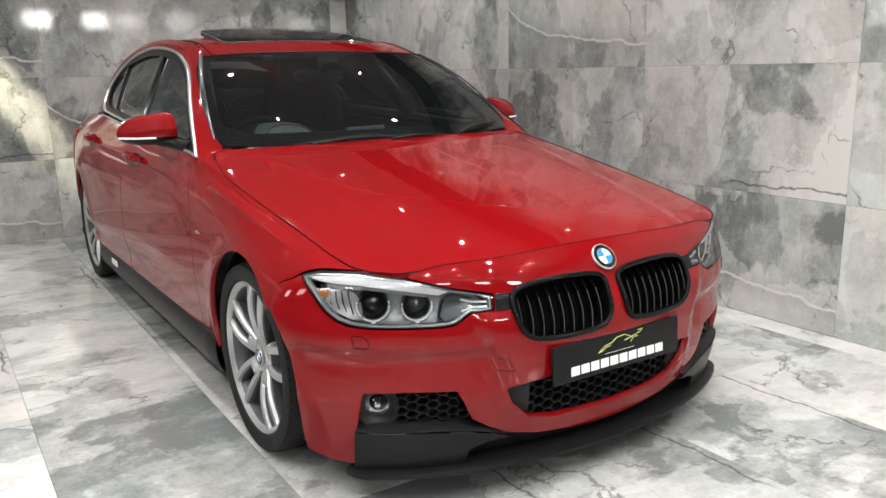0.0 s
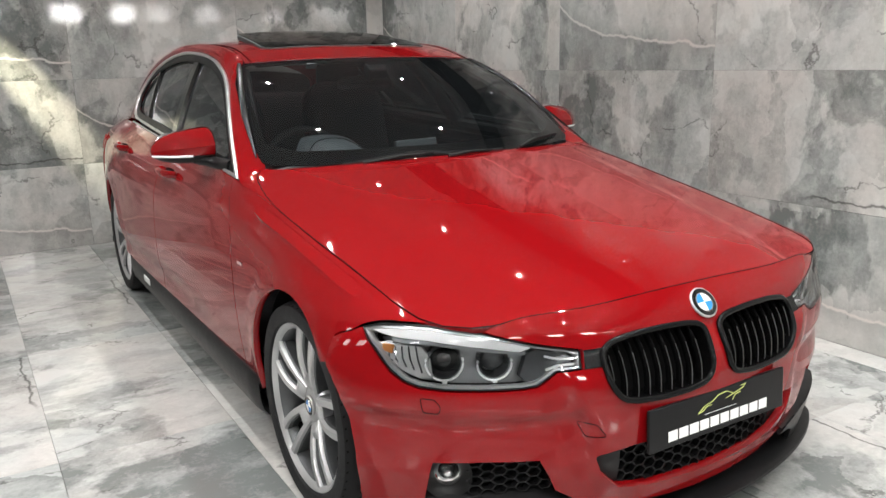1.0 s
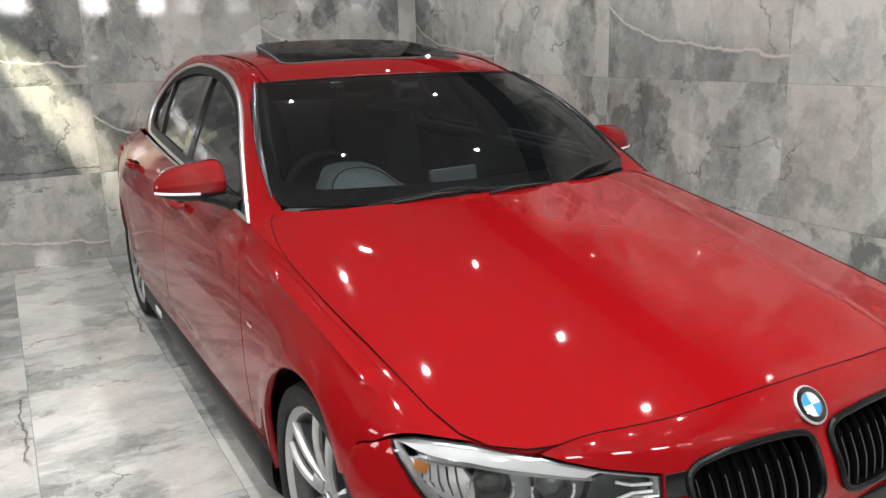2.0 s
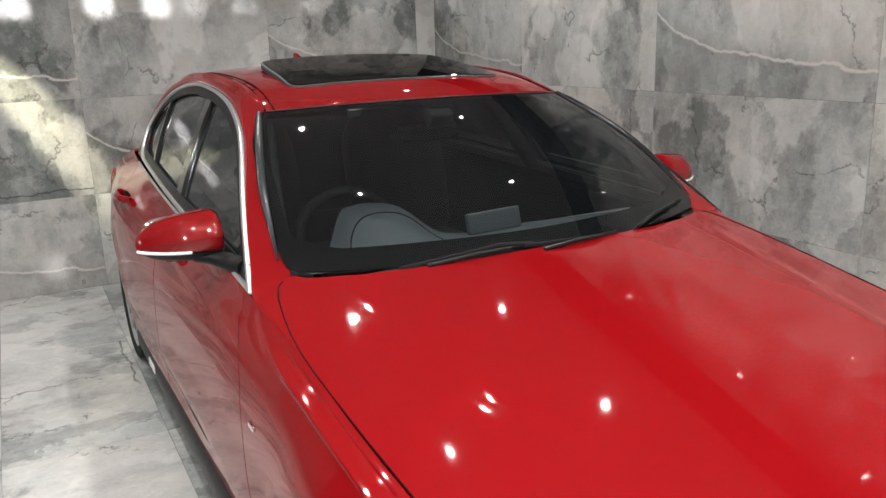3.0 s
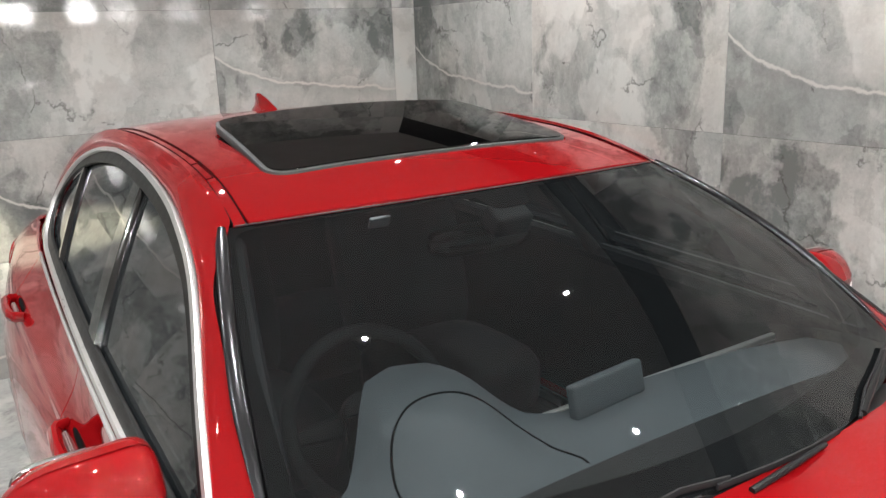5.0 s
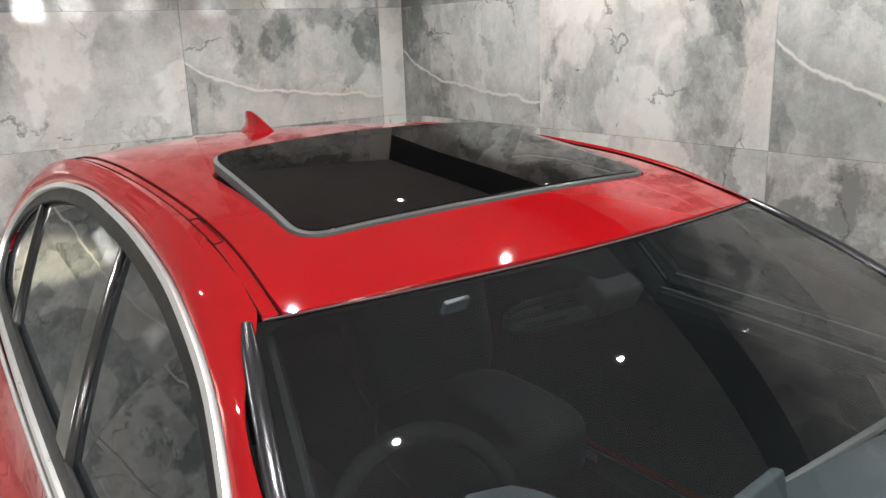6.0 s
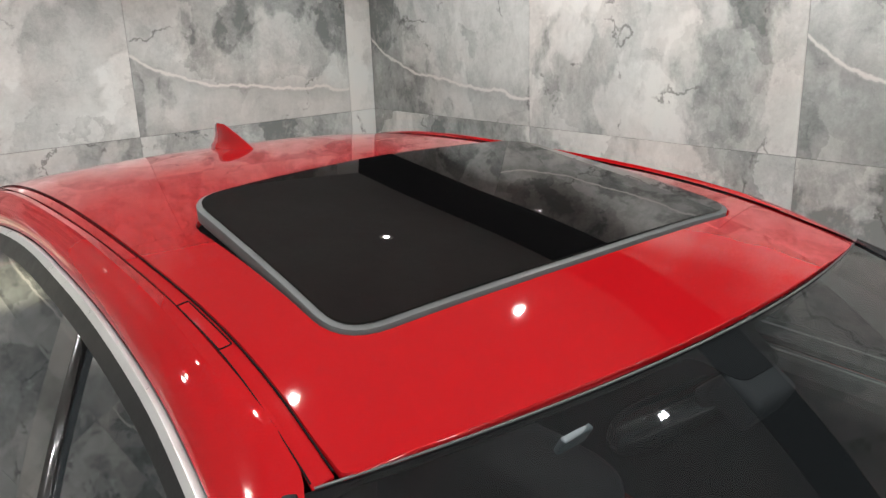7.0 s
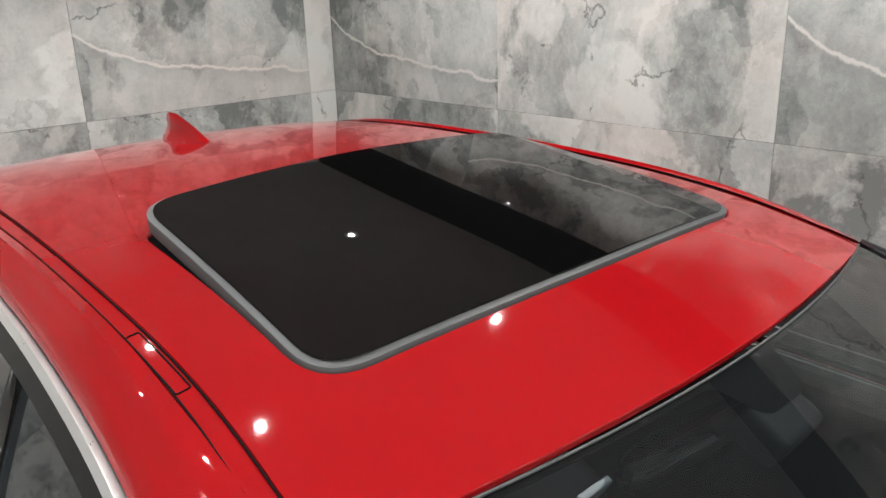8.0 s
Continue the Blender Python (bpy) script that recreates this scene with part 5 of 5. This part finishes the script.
def spoke(a0, da, r0, r1, w0, w1, x0, x1, thick):
    """A bar from the hub to the rim that leans by da on its way."""
    pts, n = [], 9
    for i in range(n):
        s = i / (n - 1)
        r, a = r0 + (r1 - r0) * s, a0 + da * (s**0.7)
        w, x = w0 + (w1 - w0) * s, x0 + (x1 - x0) * s - 0.012 * math.sin(math.pi * s)
        d, t = (math.cos(a), math.sin(a)), (-math.sin(a), math.cos(a))
        for k, (ww, xx) in enumerate(((-0.5, 0.006), (-0.36, 0.0), (0.36, 0.0), (0.5, 0.006), (0.42, thick), (-0.42, thick))):
            pts.append((x + xx, d[0] * r + t[0] * w * ww, d[1] * r + t[1] * w * ww))
    f = [(i * 6 + j, i * 6 + (j + 1) % 6, (i + 1) * 6 + (j + 1) % 6, (i + 1) * 6 + j) for i in range(n - 1) for j in range(6)]
    return pts, f + [tuple(range(6))[::-1], tuple(range((n - 1) * 6, n * 6))]


def wheel(y, z, steer):
    """A wheel on the car's right, axis along x, face towards -x."""
    w = tagged(new("wheel"), "alloy wheel with five pairs of spokes and a low-profile tyre")
    w.parent = car
    w.matrix_basis = pose(-0.735, y, z, 0, 0, steer)
    R = TYRE_R
    tyre = part("tyre", lathe([(0.243, -0.098), (0.255, -0.112), (0.280, -0.117), (0.300, -0.112), (R - 0.006, -0.098), (R - 0.001, -0.080), (R, -0.05), (R, -0.046), (R - 0.008, -0.045), (R - 0.008, -0.037), (R, -0.036),
                               (R, -0.004), (R - 0.008, -0.004), (R - 0.008, 0.004), (R, 0.004), (R, 0.036), (R - 0.008, 0.037), (R - 0.008, 0.045), (R, 0.046), (R - 0.001, 0.08), (R - 0.006, 0.098), (0.285, 0.112), (0.243, 0.098)], 96), RUBBER, w)
    # cross grooves are near-black bars on the tread that imitate their shade
    cuts = []
    for i in range(60):
        a = 2 * math.pi * i / 60
        for x0, x1, da in ((-0.108, -0.052, 0.035), (-0.034, 0.034, 0.0), (0.052, 0.108, -0.035)):
            p = []
            for x, aa in ((x0, a + da), (x1, a)):
                for dr in (-0.010, 0.0012):
                    for dw in (-0.0028, 0.0028):
                        rr = R + dr - (0.010 if abs(x) > 0.1 else 0)
                        p.append((x, math.cos(aa) * rr - math.sin(aa) * dw, math.sin(aa) * rr + math.cos(aa) * dw))
            cuts.append((p, [(0, 1, 3, 2), (4, 6, 7, 5), (0, 4, 5, 1), (2, 3, 7, 6), (1, 5, 7, 3)]))
    part("tread_groove_shade", joined(*cuts), DARK, tyre, smooth=False)
    rim = part("rim", lathe([(0.232, 0.09), (0.222, 0.0), (0.218, -0.05), (0.226, -0.085), (0.236, -0.098), (0.247, -0.106), (0.250, -0.103), (0.247, -0.097)], 72), GREY_ALLOY, w)
    part("lip", lathe([(0.230, -0.093), (0.236, -0.100), (0.246, -0.107), (0.2495, -0.105)], 72), ALLOY, rim)
    for i in range(5):
        a = math.radians(98 + 72 * i)
        for sgn in (-1, 1):
            part("spoke", spoke(a + sgn * 0.38, -sgn * 0.20, 0.055, 0.243, 0.022, 0.027, -0.080, -0.099, 0.030), ALLOY, rim)
            part("spoke_flank", spoke(a + sgn * 0.38, -sgn * 0.20, 0.055, 0.240, 0.028, 0.034, -0.072, -0.089, 0.045), GREY_ALLOY, rim)
        part("spoke_web", spoke(a, 0.0, 0.050, 0.098, 0.050, 0.046, -0.077, -0.083, 0.030), ALLOY, rim)
        part("wheel_bolt", moved(lathe([(0.0005, -0.072), (0.009, -0.072), (0.011, -0.066), (0.011, -0.05)], 10), pose(0, 0.052 * math.cos(a + 0.63), 0.052 * math.sin(a + 0.63))), STEEL, rim)
    part("hub", lathe([(0.0005, -0.078), (0.030, -0.080), (0.040, -0.078), (0.062, -0.072), (0.070, -0.060), (0.070, -0.03)], 40), ALLOY, rim)
    roundel(w, pose(-0.083, 0, 0, 0, 0, -90), 0.030)
    part("brake_disc", lathe([(0.06, -0.008), (0.165, -0.008), (0.165, 0.010), (0.06, 0.010)], 48, closed=True), STEEL, w)
    part("brake_caliper", box(-0.05, -0.185, -0.065, 0.03, -0.105, 0.065, 0.014), GREY_ALLOY, w)
    return w


fw = wheel(0.0, TYRE_R, 0.5)
fw.matrix_basis = pose(-0.738, 0.0, TYRE_R, 0, 0, 0.5)
for x, y, turn in ((-0.735, 2.81, 0), (0.738, 0.0, 180.5), (0.735, 2.81, 180)):
    copy_thing(fw, pose(x, y, TYRE_R, 0, 0, turn))
for cy, cz, r in ARCHES:
    for side in (-1, 1):
        pts = [((-0.815 + 0.27 * j), cy + (r + 0.012) * math.cos(a) * (1.17 if math.cos(a) < 0 and cy < 1 else 1.0), cz + (r + 0.012) * math.sin(a)) for a in np.linspace(radians(-25), radians(205), 30) for j in (0, 1)]
        fc = [(2 * i, 2 * i + 1, 2 * i + 3, 2 * i + 2) for i in range(29)]
        k = len(pts)
        pts.append((-0.545, cy, cz))
        fc += [(k, 2 * i + 1, 2 * i + 3) for i in range(29)]
        g = pts, fc
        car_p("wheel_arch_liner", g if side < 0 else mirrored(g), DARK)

# ---- sills, underside, tail ----
for side in (-1, 1):
    flip = (lambda g: g) if side < 0 else mirrored
    prof = [(0.838, 0.292), (0.858, 0.286), (0.872, 0.262), (0.872, 0.215), (0.862, 0.172), (0.845, 0.150), (0.80, 0.142), (0.76, 0.150)]
    yy = np.concatenate([np.linspace(0.345, 0.50, 4), np.linspace(0.7, 2.2, 8), np.linspace(2.36, 2.47, 3)])
    g = grid(lambda y, k: (-prof[int(k)][0] + (0.012 if y < 0.36 or y > 2.45 else 0), y, prof[int(k)][1]), yy, range(len(prof)))
    skirt = car_p("side_skirt", flip(g), BLACK, "black side skirt")
    part("skirt_badge", flip(box(-0.876, 1.95, 0.225, -0.868, 2.08, 0.255, 0.002)), WHITE, skirt)
car_p("underbody", box(-0.80, -0.42, 0.15, 0.80, 3.5, 0.20, 0.02), DARK)
car_p("cabin_floor", box(-0.74, 0.55, 0.24, 0.74, 2.95, 0.30, 0.02), CLOTH)
car_p("engine_bay", box(-0.52, -0.52, 0.22, 0.52, 0.52, 0.64, 0.03), DARK)
car_p("trunk_lid", panel(both([(0.0, 3.30), (-0.40, 3.29), (-0.60, 3.25), (-0.63, 3.40), (-0.60, 3.62), (-0.40, 3.70), (0.0, 3.72)]), trunk_s, step=0.05), PAINT)
tm = lambda l: [(p * NS, z) for p, z in l]
tail_m = lambda p, z: tail_s(p / NS, z)
car_p("rear_bumper", panel(tm(both([(0.0, 0.955), (-0.6, 0.955), (-1.1, 0.95), (-1.5708, 0.96), (-1.5708, 0.26), (-1.0, 0.22), (0.0, 0.22)])), tail_m, step=0.05), PAINT)
for side in (-1, 1):
    g = panel(tm([(-0.70, 0.88), (-1.2, 0.89), (-1.45, 0.86), (-1.40, 0.78), (-0.95, 0.76), (-0.70, 0.78)]), offset_of(tail_m, 0.006, -1), step=0.04)
    car_p("tail_lamp", g if side < 0 else mirrored(g), RED_LENS)

# ---- cabin ----
def dash_z(x, y):
    z = 0.900 - 0.02 * np.clip((y - 0.62) / 0.3, 0, 1) + 0.012 * np.cos(np.clip(x, -0.7, 0.7) * 2)
    d = np.hypot((x + 0.30) / 0.20, (y - 1.09) / 0.34)
    return z + 0.095 / (1 + np.exp((d - 0.78) / 0.13))


dash = tagged(new("dashboard"), "dark grey dashboard with an instrument hood")
dash.parent = car
dl = [(-0.635, 0.80), (-0.575, 0.66), (-0.3, 0.57), (0, 0.54), (0.3, 0.57), (0.55, 0.66), (0.70, 0.78), (0.69, 0.86), (0.5, 0.905), (0.2, 0.92), (-0.04, 0.90), (-0.11, 0.93), (-0.165, 1.02), (-0.23, 1.09), (-0.30, 1.11), (-0.37, 1.08), (-0.44, 0.98), (-0.50, 0.90), (-0.57, 0.85)]
part("dash_top", panel(dl, lambda x, y: (x, y, dash_z(x, y)), step=0.03, depth=0.16, toward=(0, 0, 1)), DASH, dash)
groove = [(-0.46, 0.73), (-0.452, 0.80), (-0.435, 0.86), (-0.40, 0.92), (-0.34, 0.955), (-0.27, 0.955), (-0.21, 0.92), (-0.175, 0.86), (-0.16, 0.79), (-0.165, 0.70)]
gp = smoothed(groove, 5)[:-5]
part("dash_seam", tube([(x, y, float(dash_z(np.array(x), np.array(y))) + 0.0005) for x, y in gp], 0.0022, 6), DARK, dash)
part("trim_strip", box(-0.09, 0.922, 0.868, 0.66, 0.936, 0.884, 0.004), SATIN, dash)
part("dash_front", box(-0.60, 0.82, 0.45, 0.68, 0.90, 0.80, 0.03), CLOTH, dash)
part("display", moved(box(-0.102, -0.012, -0.034, 0.102, 0.012, 0.034, 0.008), pose(0.055, 0.875, 0.926, -12, 0, 6)), DASH, dash)
part("instrument_face", box(-0.42, 1.06, 0.78, -0.18, 1.07, 0.93, 0.004), GLOSS, dash)
sw = tagged(new("steering_wheel"), "black leather steering wheel")
sw.parent = car
sw.matrix_basis = pose(-0.285, 1.23, 0.825, -24)
part("wheel_rim", tube([(0.185 * math.cos(a), 0, 0.185 * math.sin(a)) for a in np.linspace(0, 2 * math.pi, 49)[:-1]], 0.017, 12, True, up=(0, 1, 0)), CLOTH, sw)
part("boss", blob(0, -0.01, -0.01, 0.075, 0.03, 0.07), CLOTH, sw)
for a in (180, 0, 270):
    part("wheel_spoke", tube([(0.05 * math.cos(radians(a)), 0, 0.05 * math.sin(radians(a))), (0.178 * math.cos(radians(a)), 0, 0.178 * math.sin(radians(a)))], [0.028, 0.016], 8, flat=0.5, up=(0, 1, 0)), SATIN if a == 270 else CLOTH, sw)
for x in (-0.37, 0.37):
    seat = tagged(new("front_seat"), "black front seat with headrest")
    seat.parent = car
    seat.matrix_basis = pose(x, 1.95, 0.30)
    part("cushion", blob(0, 0, 0.20, 0.26, 0.28, 0.12, 0.55), CLOTH, seat)
    part("backrest", moved(blob(0, 0, 0.30, 0.25, 0.085, 0.34, 0.5), pose(0, 0.24, 0.25, -14)), CLOTH, seat)
    part("headrest", blob(0, 0.40, 0.90, 0.13, 0.055, 0.095, 0.6), CLOTH, seat)
    for s in (-1, 1):
        part("headrest_post", tube([(0.06 * s, 0.385, 0.75), (0.06 * s, 0.395, 0.86)], 0.006, 6), CHROME, seat)
bench = tagged(new("rear_bench"), "black rear bench seat")
bench.parent = car
part("cushion", blob(0, 2.62, 0.50, 0.62, 0.26, 0.13, 0.45), CLOTH, bench)
part("backrest", moved(blob(0, 0, 0, 0.62, 0.10, 0.33, 0.45), pose(0, 2.90, 0.78, -20)), CLOTH, bench)
for side in (-1, 1):
    flip = (lambda g: g) if side < 0 else mirrored
    lin = panel([(0.75, 0.40), (2.55, 0.40), (2.55, 0.97), (1.6, 0.94), (0.75, 0.895)], lambda y, z: (-glass_x(y, np.maximum(z, 0.9)) + 0.055, y, z), step=0.08, depth=0.01, toward=(1, 0, 0))
    car_p("door_lining", flip(lin), CLOTH)
    hl = [tuple(map(float, offset_of(screen_s, -0.04)(np.array(-0.985), np.array(v)))) for v in np.linspace(0.15, 0.98, 10)]
    car_p("pillar_lining", flip(tube(hl, 0.024, 8)), CLOTH)
    bp = [(-float(glass_x(np.array(pillar(z)), np.array(z))) + 0.05, pillar(z) + 0.03, z) for z in np.linspace(0.95, 1.29, 6)]
    car_p("pillar_lining", flip(tube(bp, 0.035, 10)), CLOTH)
    wl = [(-float(glass_x(np.array(y), np.array(0.930 + 0.044 * (y - 0.75)))) + 0.038, y, 0.900 + 0.044 * (y - 0.75)) for y in np.linspace(0.72, 2.55, 12)]
    car_p("waist_lining", flip(tube(wl, 0.034, 8)), CLOTH)
    ws_line = [(x + 0.012, y, z + 0.034) for x, y, z in wl[:8]]
    car_p("window_channel", flip(tube(ws_line, 0.0022, 6)), LAMP_DARK)
car_p("headlining", panel(both([(0.0, 1.20), (-0.48, 1.26), (-0.48, 2.85), (0.0, 2.88)]), lambda x, y: (x, y, roof(x, y) - 0.035), step=0.08, depth=0.005), CLOTH)
im = tagged(new("inner_mirror"), "black interior mirror on the windscreen")
im.parent = car
part("mirror_body", moved(blob(0, 0, 0, 0.125, 0.022, 0.035, 0.6), pose(-0.02, 1.19, 1.185, 12, 0, -8)), GLOSS, im)
part("mirror_stem", tube([(0.0, 1.11, 1.262), (0.0, 1.13, 1.235), (-0.01, 1.18, 1.20)], [0.03, 0.02, 0.012], 10), CLOTH, im)
part("sensor_box", moved(box(-0.045, -0.03, -0.05, 0.045, 0.03, 0.0, 0.012), pose(-0.01, 1.09, 1.262, 30)), CLOTH, im)
part("toll_tag", moved(box(-0.022, -0.004, -0.012, 0.022, 0.004, 0.012, 0.003), pose(-0.285, 1.145, 1.268, 30)), DASH, screen)

# ---- tiles ----
def tile_mesh(w, h, mat, name):
    """A tile lying in x, y, its face at z = 0, edges eased."""
    e, t = 0.0008, 0.010
    pts = [(sx * (w / 2 - i), sy * (h / 2 - i), z) for i, z in ((e, 0.0), (0, -e), (0, -t)) for sx, sy in ((-1, -1), (1, -1), (1, 1), (-1, 1))]
    f = [(0, 1, 2, 3)] + [(a + k, (a + 1) % 4 + k, (a + 1) % 4 + k - 4, a + k - 4) for k in (4, 8) for a in range(4)]
    me = bpy.data.meshes.new(name)
    me.from_pydata(pts, [], f)
    me.materials.append(mat)
    return me


def lay(mesh, m, parent, tone, vein, crack=0):
    o = new("tile", mesh)
    o.parent, o.matrix_basis = parent, m
    o.color = (tone, vein, crack, 1)


JOINT = 0.0015
meshes = {}


def tiles(parent, spans_a, spans_b, place, mat, tone_of):
    for a0, a1 in zip(spans_a, spans_a[1:]):
        for b0, b1 in zip(spans_b, spans_b[1:]):
            w, h = round(abs(a1 - a0) - JOINT, 4), round(abs(b1 - b0) - JOINT, 4)
            key = w, h, mat.name
            if key not in meshes:
                meshes[key] = tile_mesh(w, h, mat, "tile")
            lay(meshes[key], place((a0 + a1) / 2, (b0 + b1) / 2), parent, *tone_of((a0 + a1) / 2, (b0 + b1) / 2))


rnd = random.Random(7)
ROWS = [0.0, 0.6, 1.2, 1.8, 2.4]
# flank wall, seen from the walk: across runs towards smaller y; tone, vein, crack by tile and row
fy = [YW, 3.085, 1.893, 0.702, -0.478, -1.67, -2.86, -4.05, -5.24, YF]
FLANK_TONE = {(3.66, 2): (0.52, 1, 0), (2.49, 2): (0.72, 0, 0), (1.30, 2): (0.54, 1, 0), (0.11, 2): (0.70, 0, 0), (-1.07, 2): (0.76, 0, 0),
              (3.66, 1): (0.52, 0, 0), (2.49, 1): (0.52, 0, 0), (1.30, 1): (0.56, 0, 0), (0.11, 1): (0.58, 0, 1), (-1.07, 1): (0.72, 0, 1),
              (1.30, 0): (0.48, 0, 0), (0.11, 0): (0.44, 1, 0), (-1.07, 0): (0.74, 0, 1)}


def flank_tone(a, b):
    for (y, r), v in FLANK_TONE.items():
        if abs(a - y) < 0.1 and int(b // 0.6) == r:
            return v
    # dark tones here also put the dimly lit top row's shade into its tiles
    return rnd.choice(((0.40, 0, 0), (0.46, 0, 0), (0.40, 1, 0)))


def back_tone(a, b):
    r = int(b // 0.6)
    if a < -0.83:
        return ((0.44, 1, 0), (0.52, 0, 1), (0.46, 1, 0), (0.6, 0, 0), (0.6, 0, 0))[r]
    if a < 0.38:
        return ((0.72, 0, 0), (0.54, 1, 0), (0.74, 0, 0), (0.6, 0, 0), (0.6, 0, 0))[r]
    return ((0.60, 0, 0), (0.56, 0, 1), (0.60, 1, 0), (0.62, 0, 0), (0.6, 0, 0))[r] if a < 1.5 else (1.0, 0, 0)


tiles(wall_flank, fy, ROWS, lambda a, b: Matrix(((0, 0, -1, XW), (-1, 0, 0, a), (0, 1, 0, b), (0, 0, 0, 1))), TILE, flank_tone)
bx = [XL, -4.42, -3.22, -2.02, -0.825, 0.385, 1.505, XW]
tiles(wall_back, bx, ROWS + [CEIL], lambda a, b: Matrix(((1, 0, 0, a), (0, 0, -1, YW), (0, 1, 0, b), (0, 0, 0, 1))), TILE, back_tone)
fx = [XL, -5.01, -4.42, -3.82, -3.22, -2.62, -2.03, -1.45, -0.86, -0.27, 0.33, 0.92, 1.52, XW]
floor_y = fy[::-1]


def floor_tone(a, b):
    # tiles before the nose toned darker, with the splitter's shade in their colour
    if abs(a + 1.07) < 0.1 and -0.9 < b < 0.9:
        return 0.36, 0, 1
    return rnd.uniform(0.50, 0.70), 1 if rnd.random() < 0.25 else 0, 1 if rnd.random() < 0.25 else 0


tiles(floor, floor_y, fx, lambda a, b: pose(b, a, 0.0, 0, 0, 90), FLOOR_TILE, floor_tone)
